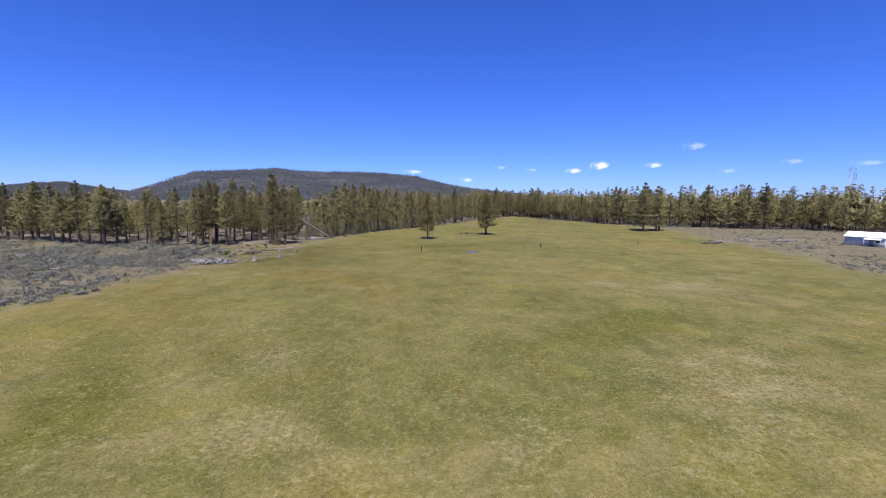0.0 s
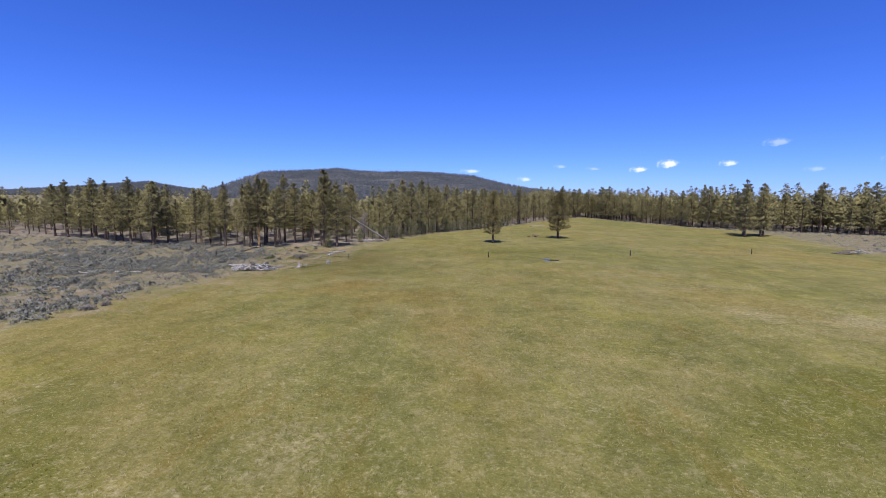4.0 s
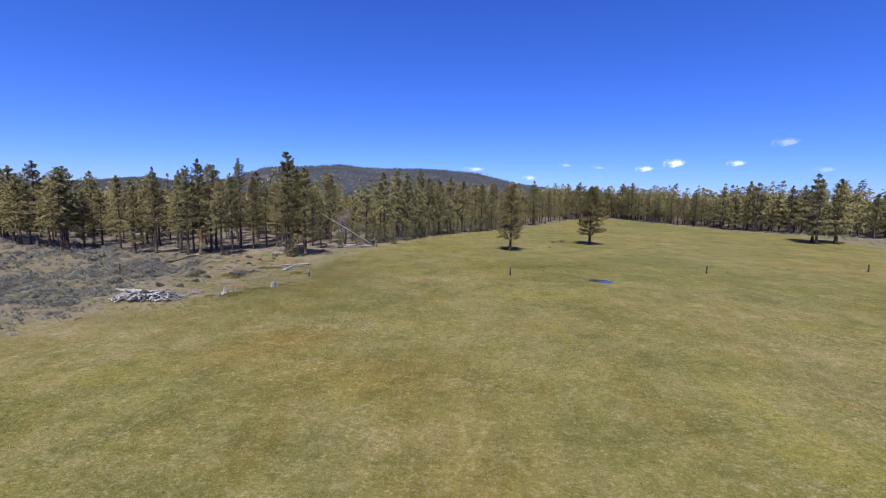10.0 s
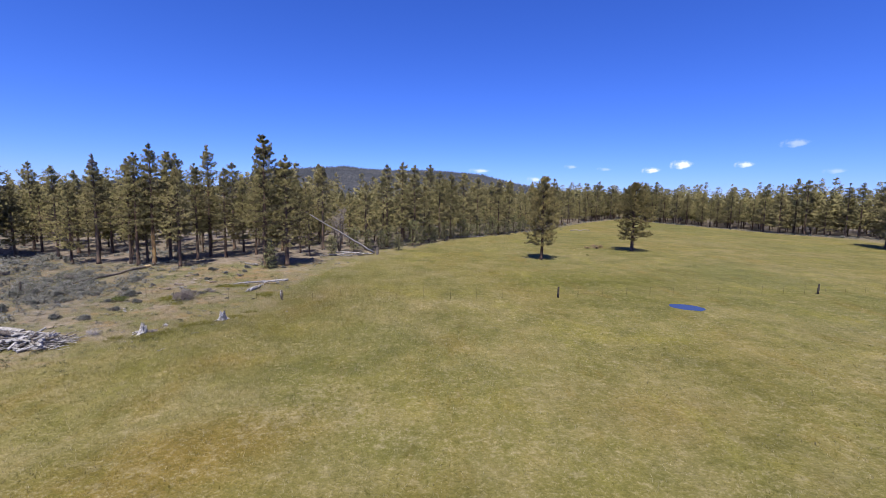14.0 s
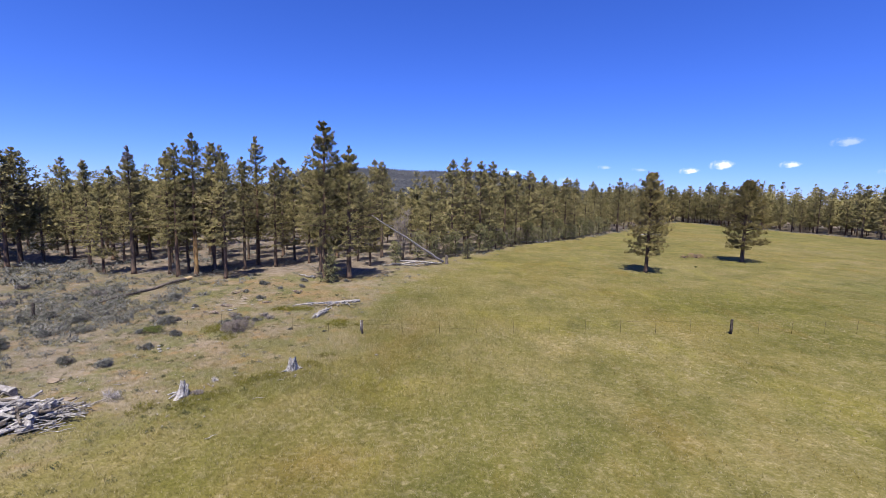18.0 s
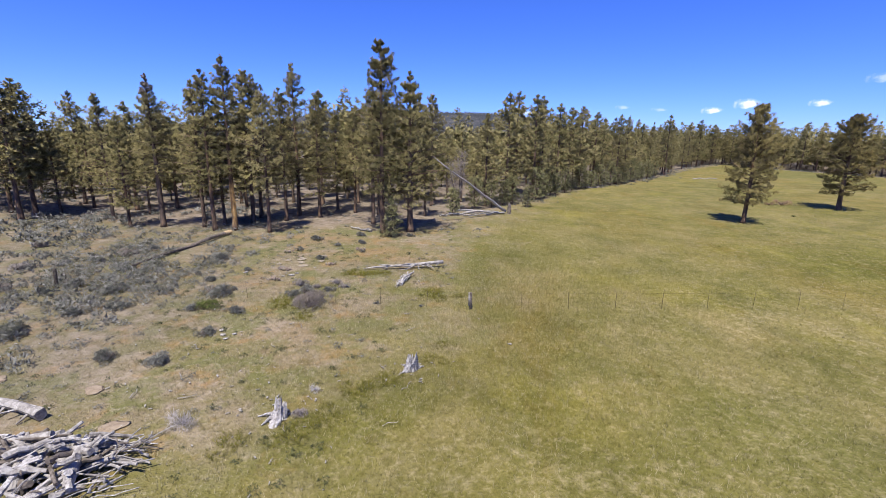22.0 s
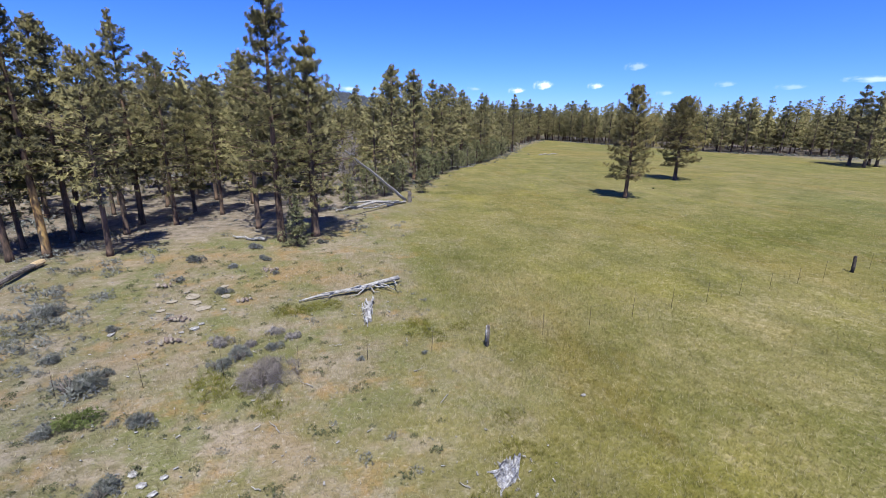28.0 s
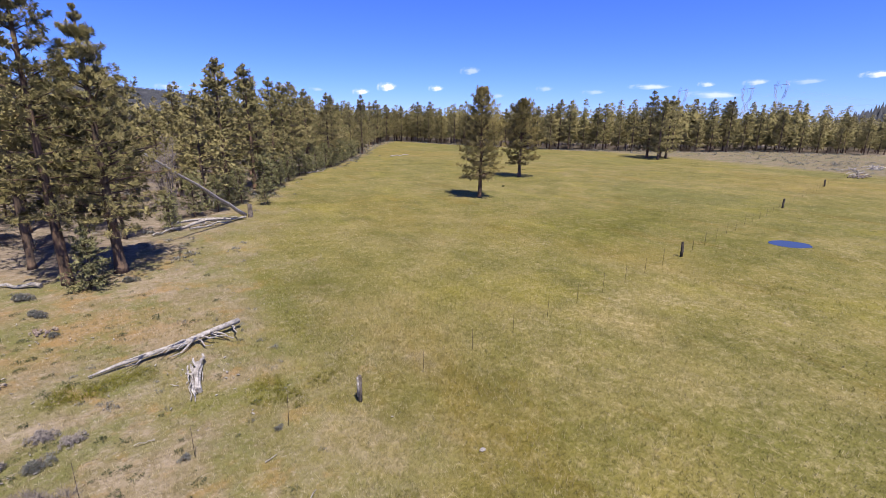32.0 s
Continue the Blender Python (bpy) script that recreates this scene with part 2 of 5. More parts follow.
def land_colour(n):
    """Meadow, sagebrush soil and forest floor, from the plan's zones and noise at several scales."""
    p = n.position()
    big, mid = n.noise(p, 0.045, 4), n.noise(p, 0.22, 4)
    small, fleck = n.noise(p, 1.3, 4, 0.7), n.noise(p, 7.0, 3, 0.75)
    sum1 = n.math("ADD", n.math("MULTIPLY", big, 0.55), n.math("MULTIPLY", mid, 0.45))
    green = n.ramp(sum1, (0.36, (0.118, 0.118, 0.028)), (0.47, (0.156, 0.148, 0.042)), (0.62, (0.202, 0.178, 0.070)))
    hue = n.noise(p, 0.028, 4, 0.6, (1.0, 0.55, 1.0))
    green = n.mix(n.step(hue, 0.50, 0.66, 0, 0.55), green, (0.200, 0.158, 0.038))
    green = n.mix(n.step(hue, 0.48, 0.34, 0, 0.65), green, (0.112, 0.124, 0.032))
    green = n.mix(n.step(n.noise(p, 0.075, 4, 0.65), 0.54, 0.68, 0, 0.55), green, (0.205, 0.188, 0.034))
    green = n.mix(n.step(n.attr("rust"), 0.1, 1.0, 0, 0.75), green, (0.186, 0.128, 0.026))
    green = n.mix(n.step(n.math("ADD", n.attr("lush"), n.math("MULTIPLY", n.math("SUBTRACT", small, 0.5), 0.6)), 0.2, 1.0, 0, 0.85), green, (0.094, 0.100, 0.013))
    band = n.noise(p, 0.11, 5, 0.72, (1.7, 0.5, 1.0), 18)
    green = n.mix(n.step(band, 0.52, 0.66, 0, 0.55), green, (0.150, 0.116, 0.022))
    green = n.mix(n.step(band, 0.46, 0.34, 0, 0.45), green, (0.205, 0.198, 0.042))
    tuft = n.noise(p, 2.6, 4, 0.75)
    hay = n.math("ADD", n.math("MULTIPLY", n.noise(p, 0.16, 5, 0.7), 0.75), n.math("MULTIPLY", n.attr("pale"), 0.13))
    strew = n.math("ADD", hay, n.math("MULTIPLY", n.math("SUBTRACT", tuft, 0.5), 0.95))
    green = n.mix(n.step(strew, 0.42, 0.76, 0, 0.68), green, (0.335, 0.295, 0.165))
    green = n.mix(n.step(fleck, 0.52, 0.68, 0, 0.36), green, (0.40, 0.36, 0.19))
    green = n.mix(n.step(fleck, 0.48, 0.30, 0, 0.42), green, (0.078, 0.078, 0.014))
    green = n.mix(n.step(tuft, 0.48, 0.32, 0, 0.42), green, (0.086, 0.084, 0.016))
    green = n.mix(n.step(tuft, 0.54, 0.70, 0, 0.30), green, (0.360, 0.315, 0.160))
    clot = n.noise(p, 1.05, 5, 0.72)
    green = n.mix(n.step(clot, 0.53, 0.68, 0, 0.38), green, (0.092, 0.096, 0.018))
    green = n.mix(n.step(clot, 0.47, 0.32, 0, 0.34), green, (0.320, 0.280, 0.150))
    tone = n.math("ADD", n.math("MULTIPLY", n.noise(p, 0.11, 5, 0.7), 0.5), n.math("MULTIPLY", n.noise(p, 0.5, 4, 0.7, (1.0, 0.7, 1.0)), 0.5))
    green = n.mix(1.0, green, n.ramp(tone, (0.36, (0.78, 0.78, 0.78)), (0.50, (1.03, 1.0, 1.0)), (0.63, (1.22, 1.15, 1.15))), "MULTIPLY")
    soil = n.ramp(n.math("ADD", n.math("MULTIPLY", mid, 0.5), n.math("MULTIPLY", small, 0.5)), (0.36, (0.148, 0.124, 0.064)), (0.47, (0.220, 0.176, 0.108)), (0.60, (0.310, 0.252, 0.188)))
    soil = n.mix(n.step(n.attr("rust"), 0.1, 1.0, 0, 0.75), soil, (0.275, 0.175, 0.070))
    soil = n.mix(n.step(n.attr("lush"), 0.2, 0.9, 0, 0.8), soil, (0.125, 0.138, 0.026))
    soil = n.mix(n.step(n.noise(p, 0.33, 4), 0.44, 0.58, 0, 0.70), soil, (0.150, 0.142, 0.050))
    soil = n.mix(n.step(n.noise(p, 0.9, 4, 0.7), 0.53, 0.66, 0, 0.35), soil, (0.33, 0.275, 0.215))
    soil = n.mix(0.12, soil, (0.200, 0.204, 0.080))
    soil = n.mix(n.step(n.noise(p, 0.42, 5, 0.7), 0.52, 0.65, 0, 0.62), soil, (0.295, 0.185, 0.070))
    soil = n.mix(n.step(n.noise(p, 0.27, 5, 0.7, (1.0, 0.8, 1.0)), 0.50, 0.62, 0, 0.68), soil, (0.128, 0.140, 0.042))
    soil = n.mix(n.step(fleck, 0.55, 0.72, 0, 0.65), soil, (0.42, 0.37, 0.29))
    soil = n.mix(n.step(n.noise(p, 3.0, 4, 0.75), 0.54, 0.68, 0, 0.5), soil, (0.33, 0.28, 0.20))
    soil = n.mix(n.step(n.noise(p, 2.1, 4, 0.75), 0.46, 0.34, 0, 0.5), soil, (0.100, 0.088, 0.040))
    soil = n.mix(n.step(fleck, 0.46, 0.28, 0, 0.45), soil, (0.10, 0.09, 0.045))
    soil = n.mix(n.step(n.attr("thick"), 0.0, 1.0, 0, 0.35), soil, n.ramp(small, (0.36, (0.080, 0.076, 0.056)), (0.50, (0.132, 0.122, 0.096)), (0.62, (0.205, 0.184, 0.158))))
    shift = n.math("MULTIPLY", n.math("SUBTRACT", n.noise(p, 0.28, 5, 0.65), 0.5), 17.0)
    shift = n.math("ADD", shift, n.math("MULTIPLY", n.math("SUBTRACT", small, 0.5), 4.0))
    land = n.mix(n.step(n.math("ADD", n.attr("sage"), shift), -4.5, 5.5), green, soil)
    duff = n.ramp(small, (0.35, (0.130, 0.108, 0.082)), (0.50, (0.212, 0.176, 0.138)), (0.65, (0.300, 0.252, 0.206)))
    return n.mix(1.0, n.mix(n.step(n.math("ADD", n.attr("wood"), n.math("MULTIPLY", shift, 0.5)), -4.0, 2.0, 0, 0.85), land, duff), (0.795, 0.774, 0.795), "MULTIPLY"), fleck, small


n = Nodes("meadow_ground")
c, f, s = land_colour(n)
n.colour(c).rough(0.95, 0.1)
n.bump(n.math("ADD", f, s), 0.7, 0.12)
M_GROUND = n.mat

n = Nodes("grass_blades")
c, f, s = land_colour(n)
c = n.mix(n.island(), n.mix(0.22, c, (0.085, 0.085, 0.018)), n.mix(0.15, c, (0.40, 0.36, 0.20)))
c = n.mix(n.math("MULTIPLY", n.attr("dry"), 0.42), c, (0.42, 0.375, 0.275))
M_GRASS = n.leaf(n.mix(1.0, c, (1.5, 1.5, 1.5), "MULTIPLY"), 0.5).mat


def foliage(name, dark, middle, light, through=0.3):
    n = Nodes(name)
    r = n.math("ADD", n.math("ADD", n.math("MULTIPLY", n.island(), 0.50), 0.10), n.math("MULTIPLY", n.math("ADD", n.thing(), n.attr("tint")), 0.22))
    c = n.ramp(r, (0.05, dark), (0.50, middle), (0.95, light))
    return n.leaf(c, through).mat


M_NEEDLE = foliage("pine_needles", (0.122, 0.111, 0.051), (0.245, 0.215, 0.100), (0.358, 0.304, 0.148), 0.13)
M_NEEDLE_GOLD = foliage("golden_pine_needles", (0.130, 0.110, 0.048), (0.255, 0.212, 0.091), (0.365, 0.298, 0.137), 0.13)
M_NEEDLE_YOUNG = foliage("young_needles", (0.105, 0.108, 0.052), (0.210, 0.204, 0.102), (0.300, 0.280, 0.150), 0.2)
M_SAGE = foliage("sage_leaves", (0.074, 0.077, 0.064), (0.172, 0.172, 0.158), (0.290, 0.286, 0.280), 0.25)
M_SAGE_GREY = foliage("grey_sage_leaves", (0.117, 0.101, 0.094), (0.242, 0.215, 0.203), (0.351, 0.320, 0.316), 0.25)
M_SHRUB_GREEN = foliage("green_shrub_leaves", (0.058, 0.074, 0.023), (0.129, 0.148, 0.051), (0.211, 0.226, 0.094), 0.3)
M_TWIG_BROWN = foliage("reddish_twigs", (0.15, 0.10, 0.07), (0.27, 0.18, 0.13), (0.38, 0.27, 0.20), 0.2)
M_WEED = foliage("weed_leaves", (0.045, 0.052, 0.026), (0.090, 0.098, 0.052), (0.150, 0.155, 0.090), 0.3)
M_TWIG = foliage("bare_twigs", (0.133, 0.113, 0.105), (0.226, 0.195, 0.187), (0.328, 0.289, 0.289), 0.1)
M_TWIG_PALE = foliage("pale_dead_twigs", (0.27, 0.245, 0.245), (0.42, 0.39, 0.40), (0.58, 0.55, 0.57), 0.15)
M_SEDGE = foliage("sedge_blades", (0.075, 0.078, 0.012), (0.150, 0.143, 0.026), (0.25, 0.22, 0.055), 0.45)

n = Nodes("pine_bark")
p = n.local()
plates = n.noise(p, 3.2, 4, 0.65, (1, 1, 0.25))
c = n.ramp(plates, (0.35, (0.030, 0.022, 0.018)), (0.50, (0.105, 0.068, 0.048)), (0.66, (0.215, 0.135, 0.085)))
c = n.mix(n.math("MULTIPLY", n.thing(), 0.4), c, (0.10, 0.085, 0.075))
n.colour(c)
n.bump(plates, 0.8, 0.05)
M_BARK = n.mat

n = Nodes("peeled_orange_bark")
p = n.local()
g = n.noise(p, 2.5, 4, 0.6, (1, 1, 0.2))
sep = n.tree.nodes.new("ShaderNodeSeparateXYZ")
n.put(p, sep.inputs[0])
peel = n.math("MULTIPLY", n.step(sep.outputs[2], 0.3, 1.2), n.step(sep.outputs[2], 5.5, 4.0))
old = n.ramp(g, (0.35, (0.030, 0.022, 0.018)), (0.50, (0.105, 0.068, 0.048)), (0.66, (0.215, 0.135, 0.085)))
n.colour(n.mix(peel, old, n.ramp(g, (0.38, (0.17, 0.10, 0.05)), (0.50, (0.44, 0.27, 0.10)), (0.62, (0.56, 0.38, 0.17)))))
n.bump(g, 0.6, 0.03)
M_BARK_ORANGE = n.mat


def weathered(name, dark, middle, light, scale=5.0):
    n = Nodes(name)
    dark, middle, light = (tuple(q * 0.78 for q in c) for c in (dark, middle, light))
    p = n.local()
    grain = n.noise(p, scale, 5, 0.7, (1, 1, 1))
    crack = n.noise(p, scale * 5, 3, 0.7)
    c = n.ramp(grain, (0.33, dark), (0.48, middle), (0.64, light))
    c = n.mix(n.step(crack, 0.44, 0.30, 0, 0.7), c, (0.06, 0.05, 0.045))
    c = n.mix(n.math("MULTIPLY", n.thing(), 0.45), c, middle)
    n.colour(c)
    n.bump(n.math("ADD", grain, crack), 0.7, 0.03)
    return n.mat


M_DEADWOOD = weathered("bleached_deadwood", (0.12, 0.105, 0.095), (0.32, 0.295, 0.275), (0.55, 0.52, 0.49))
M_DEADWOOD_DARK = weathered("grey_deadwood", (0.050, 0.040, 0.033), (0.145, 0.120, 0.102), (0.27, 0.235, 0.21))
M_POST = weathered("old_post_wood", (0.018, 0.015, 0.013), (0.055, 0.045, 0.038), (0.17, 0.14, 0.115), 7.0)
M_CUT = weathered("cut_wood_end", (0.40, 0.27, 0.14), (0.58, 0.42, 0.24), (0.70, 0.56, 0.37), 9.0)
M_STUMP = weathered("bleached_stump_wood", (0.10, 0.085, 0.08), (0.38, 0.355, 0.345), (0.70, 0.67, 0.65), 9.0)
M_ROCK = weathered("pale_rock", (0.20, 0.165, 0.12), (0.32, 0.265, 0.195), (0.44, 0.38, 0.30), 4.0)
M_ROCK_DARK = weathered("brown_rock", (0.10, 0.08, 0.065), (0.24, 0.18, 0.145), (0.42, 0.35, 0.31), 6.0)
M_EARTH = weathered("bare_earth", (0.22, 0.165, 0.115), (0.29, 0.225, 0.16), (0.36, 0.29, 0.215), 3.0)

n = Nodes("rusty_steel")
n.colour(n.ramp(n.noise(n.local(), 14, 3), (0.35, (0.03, 0.022, 0.018)), (0.65, (0.085, 0.062, 0.050)))).rough(0.85, 0.2, 0.0)
M_RUST = n.mat
n = Nodes("galvanised_steel")
n.colour(n.ramp(n.noise(n.local(), 0.6, 3), (0.35, (0.36, 0.37, 0.39)), (0.65, (0.50, 0.51, 0.53)))).rough(0.5, 0.5, 0.5)
M_STEEL = n.mat
n = Nodes("white_metal_roof")
n.colour(n.ramp(n.noise(n.local(), 1.2, 4), (0.35, (0.74, 0.74, 0.74)), (0.65, (0.84, 0.84, 0.83)))).rough(0.45, 0.4)
M_ROOF = n.mat
n = Nodes("pale_metal_siding")
n.colour(n.ramp(n.noise(n.local(), 1.5, 4, 0.6, (1, 1, 0.3)), (0.35, (0.50, 0.51, 0.52)), (0.65, (0.66, 0.66, 0.65)))).rough(0.55, 0.4)
M_SIDING = n.mat
n = Nodes("dark_glass")
n.colour((0.02, 0.025, 0.03)).rough(0.08, 0.5)
M_GLASS = n.mat
n = Nodes("grey_door_paint")
n.colour(n.ramp(n.noise(n.local(), 3, 3), (0.35, (0.20, 0.21, 0.23)), (0.65, (0.27, 0.28, 0.30)))).rough(0.6, 0.3)
M_DOOR = n.mat
n = Nodes("pond_water")
n.colour((0.030, 0.028, 0.020)).rough(0.015, 0.5)
M_WATER = n.mat

n = Nodes("hazed_forested_hill")
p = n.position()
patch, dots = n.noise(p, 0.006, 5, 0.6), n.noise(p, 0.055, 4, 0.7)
# distance haze is mixed into these blue-grey hill colours
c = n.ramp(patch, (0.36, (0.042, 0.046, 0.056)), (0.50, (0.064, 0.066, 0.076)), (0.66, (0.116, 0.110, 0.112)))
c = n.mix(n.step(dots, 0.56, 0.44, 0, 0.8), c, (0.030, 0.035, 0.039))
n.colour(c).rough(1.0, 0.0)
M_HILL_HAZE = n.mat


# ---------- mesh helpers ----------
class Geo:
    """Collects rounded, crooked stems and loose faces into one mesh."""

    def __init__(self):
        self.v, self.f, self.flat = [], [], False

    def tube(self, pts, radii, sides=8, rng=None, rough=0.0):
        pts = [Vector(q) for q in pts]
        base = len(self.v)
        for i, q in enumerate(pts):
            way = (pts[min(i + 1, len(pts) - 1)] - pts[max(i - 1, 0)]).normalized()
            a = way.cross(Vector((0.31, 0.17, 0.93) if abs(way.z) < 0.9 else (1, 0.1, 0))).normalized()
            b = way.cross(a)
            for k in range(sides):
                w = 2 * math.pi * k / sides
                r = radii[i] * (1 + (rng.uniform(-rough, rough) if rng is not None else 0))
                self.v.append(tuple(q + a * (r * math.cos(w)) + b * (r * math.sin(w))))
        for i in range(len(pts) - 1):
            for k in range(sides):
                o, m = base + i * sides, (k + 1) % sides
                self.f.append((o + k, o + m, o + sides + m, o + sides + k))
        self.f.append(tuple(base + sides - 1 - k for k in range(sides)))
        self.f.append(tuple(base + (len(pts) - 1) * sides + k for k in range(sides)))
        return self

    def box(self, m, sx, sy, sz):
        base = len(self.v)
        for z in (-0.5, 0.5):
            for x, y in ((-0.5, -0.5), (0.5, -0.5), (0.5, 0.5), (-0.5, 0.5)):
                self.v.append(tuple(m @ Vector((x * sx, y * sy, z * sz))))
        for q in ((3, 2, 1, 0), (4, 5, 6, 7), (0, 1, 5, 4), (1, 2, 6, 5), (2, 3, 7, 6), (3, 0, 4, 7)):
            self.f.append(tuple(base + i for i in q))
        return self

    def strut(self, a, b, w):
        a, b = Vector(a), Vector(b)
        m = Matrix.Translation((a + b) / 2) @ (b - a).to_track_quat("Z", "Y").to_matrix().to_4x4()
        return self.box(m, w, w, (b - a).length)

    def mesh(self, name, smooth=False):
        me = bpy.data.meshes.new(name)
        me.from_pydata(self.v, [], self.f)
        if smooth:
            me.polygons.foreach_set("use_smooth", [True] * len(me.polygons))
        return me


def tri_mesh(name, verts, tris, swell=None):
    """A mesh from arrays of corners and triangles."""
    me = bpy.data.meshes.new(name)
    verts, tris = np.ascontiguousarray(verts, np.float32), np.ascontiguousarray(tris, np.int32)
    me.vertices.add(len(verts))
    me.vertices.foreach_set("co", verts.ravel())
    me.loops.add(tris.size)
    me.loops.foreach_set("vertex_index", tris.ravel())
    me.polygons.add(len(tris))
    me.polygons.foreach_set("loop_start", np.arange(0, tris.size, 3, dtype=np.int32))
    me.update(calc_edges=True)
    me.validate()
    if swell is not None:
        me.attributes.new("swell", "FLOAT_VECTOR", "POINT").data.foreach_set("vector", np.ascontiguousarray(swell, np.float32).ravel())
    return me


def part(name, me, material, parent=None, label=""):
    if isinstance(me, Geo):
        me = me.mesh(name, not me.flat)
    if not me.materials:
        me.materials.append(material)
    ob = new(name, me)
    ob.parent = parent
    return tagged(ob, label)


def thing(name, label, category, x=0.0, y=0.0, z=0.0, turn=0.0, group="", kind=""):
    ob = new(name)
    ob.empty_display_size = 0.3
    ob.matrix_world = pose(x, y, z, 0, 0, turn)
    return tagged(ob, label, category, group, kind)


def unit(rng, count):
    d = rng.normal(size=(count, 3))
    return d / np.linalg.norm(d, axis=1)[:, None]


def clumps(rng, at, size, spikes, lift=(0, 0, 0.35), out=None, wide=0.12, own=0.55):
    """Spiky tufts: from each centre a star of slim leaves that share the centre, so a tuft is one island."""
    count = len(at)
    d = unit(rng, count * spikes).reshape(count, spikes, 3) + np.asarray(lift)
    if out is not None:
        d = d + out[:, None, :]
    d /= np.linalg.norm(d, axis=2)[:, :, None]
    side = np.cross(d, unit(rng, count * spikes).reshape(count, spikes, 3) + np.array([0.12, -0.2, 0.55]))
    ln = (size[:, None] * rng.uniform(0.65, 1.25, (count, spikes)))[:, :, None]
    tip = at[:, None, :] + d * ln
    belly = at[:, None, :] + d * ln * 0.5 + side * ln * wide
    v = np.concatenate([at[:, None, :], np.stack([belly, tip], 2).reshape(count, spikes * 2, 3)], 1).reshape(-1, 3)
    start = np.arange(count)[:, None] * (1 + 2 * spikes)
    k = np.arange(spikes)[None, :]
    tris = np.stack([np.broadcast_to(start, (count, spikes)), start + 1 + 2 * k, start + 2 + 2 * k], 2).reshape(-1, 3)
    if out is None:
        return v, tris, np.zeros_like(v)
    sw = out / (np.linalg.norm(out, axis=1)[:, None] + 1e-6) + np.array([0, 0, 0.8])
    sw = sw / np.linalg.norm(sw, axis=1)[:, None]
    each = np.repeat(own * d + 0.8 * sw[:, None, :], 2, axis=1)          # a tuft shades like a rounded body
    each = np.concatenate([sw[:, None, :], each / np.linalg.norm(each, axis=2)[:, :, None]], 1)
    return v, tris, each.reshape(-1, 3)


def pine_arrays(rng, h, r, bare, whorls, ring, puffs, blades, size, shape="spire", wide=0.22):
    """A pine's needle puffs, set along boughs that stand in whorls, and the lines of those boughs."""
    limbs = whorls * ring
    sw_ = (np.arange(whorls) + rng.uniform(0.1, 0.9, whorls)) / whorls
    s = np.clip(np.repeat(sw_, ring) + rng.normal(size=limbs) * 0.008, 0, 1)
    z = h * (bare + (0.975 - bare) * s)
    if shape == "spire":
        prof = (1 - s) ** 0.95 * (0.60 + 0.40 * np.minimum(1, s / 0.22)) * 1.16 + 0.03
    elif shape == "column":
        prof = (1 - s ** 1.35) * (0.58 + 0.42 * np.minimum(1, s / 0.3)) * 1.04 + 0.05
    elif shape == "egg":
        prof = (1 - s ** 2.4) ** 0.85 * (0.66 + 0.34 * np.minimum(1, s / 0.3)) + 0.05
    else:
        prof = np.sqrt(np.clip(1 - ((s - 0.36) / 0.66) ** 2, 0, 1)) * (0.8 + 0.2 * np.minimum(1, s / 0.3)) + 0.05
    az = np.repeat(rng.uniform(0, 6.283, whorls), ring) + np.tile(np.arange(ring), whorls) * (6.283 / ring) + rng.normal(size=limbs) * 0.24
    lobe = 1 + 0.13 * np.sin(az + s * 9 + rng.uniform(0, 6)) + 0.10 * np.sin(2 * az - s * 14 + rng.uniform(0, 6))
    ln = r * prof * rng.uniform(0.72, 1.14, limbs) * lobe * np.where(rng.random(limbs) < 0.12, 0.55, 1.0)
    tilt = np.radians((-6 if shape == "egg" else -15) + 55 * s + rng.normal(size=limbs) * 5)
    t = np.linspace(0.34, 1.0, puffs)[None, :] + rng.uniform(-0.08, 0.08, (limbs, puffs))
    fan = np.sin(np.pi * np.clip(t, 0.05, 0.97) ** 1.25)
    side = rng.uniform(-1, 1, (limbs, puffs)) * 0.34 * ln[:, None] * fan
    rad = t * (ln * np.cos(tilt))[:, None]
    up = z[:, None] + t * (ln * np.sin(tilt))[:, None] + 0.17 * ln[:, None] * t * t + rng.normal(size=(limbs, puffs)) * (0.04 + 0.02 * ln[:, None])
    ca, sa = np.cos(az)[:, None], np.sin(az)[:, None]
    at = np.stack([rad * ca - side * sa, rad * sa + side * ca, up], 2).reshape(-1, 3)
    out = np.stack([np.broadcast_to(ca, t.shape), np.broadcast_to(sa, t.shape), np.zeros(t.shape)], 2).reshape(-1, 3) * 0.5
    sz = size * rng.uniform(0.8, 1.2, limbs * puffs) * np.repeat(np.clip(ln / (2.2 * size), 0.45, 1.0), puffs)
    lead = np.array([(0, 0, h * q) for q in (0.90, 0.93, 0.955, 0.975)])
    at, sz = np.vstack([at, lead]), np.concatenate([sz, min(size, 0.45) * np.array([0.9, 0.8, 0.7, 0.6])])
    out = np.vstack([out, np.tile((0.0, 0.0, 0.6), (4, 1))])
    v, tris, sw = clumps(rng, at, sz, blades, lift=(0, 0, 0.42), out=out, wide=wide, own=0.25)
    sw = sw * (1.0 if puffs > 6 else 0.45 if puffs > 3 else 0.25)          # large sprays shade by their own faces
    ends = [((0, 0, z[i] - 0.05), (ln[i] * 0.95 * math.cos(tilt[i]) * math.cos(az[i]), ln[i] * 0.95 * math.cos(tilt[i]) * math.sin(az[i]), z[i] + ln[i] * (0.95 * math.sin(tilt[i]) + 0.14))) for i in range(limbs)]
    return v, tris, sw, ends, ln


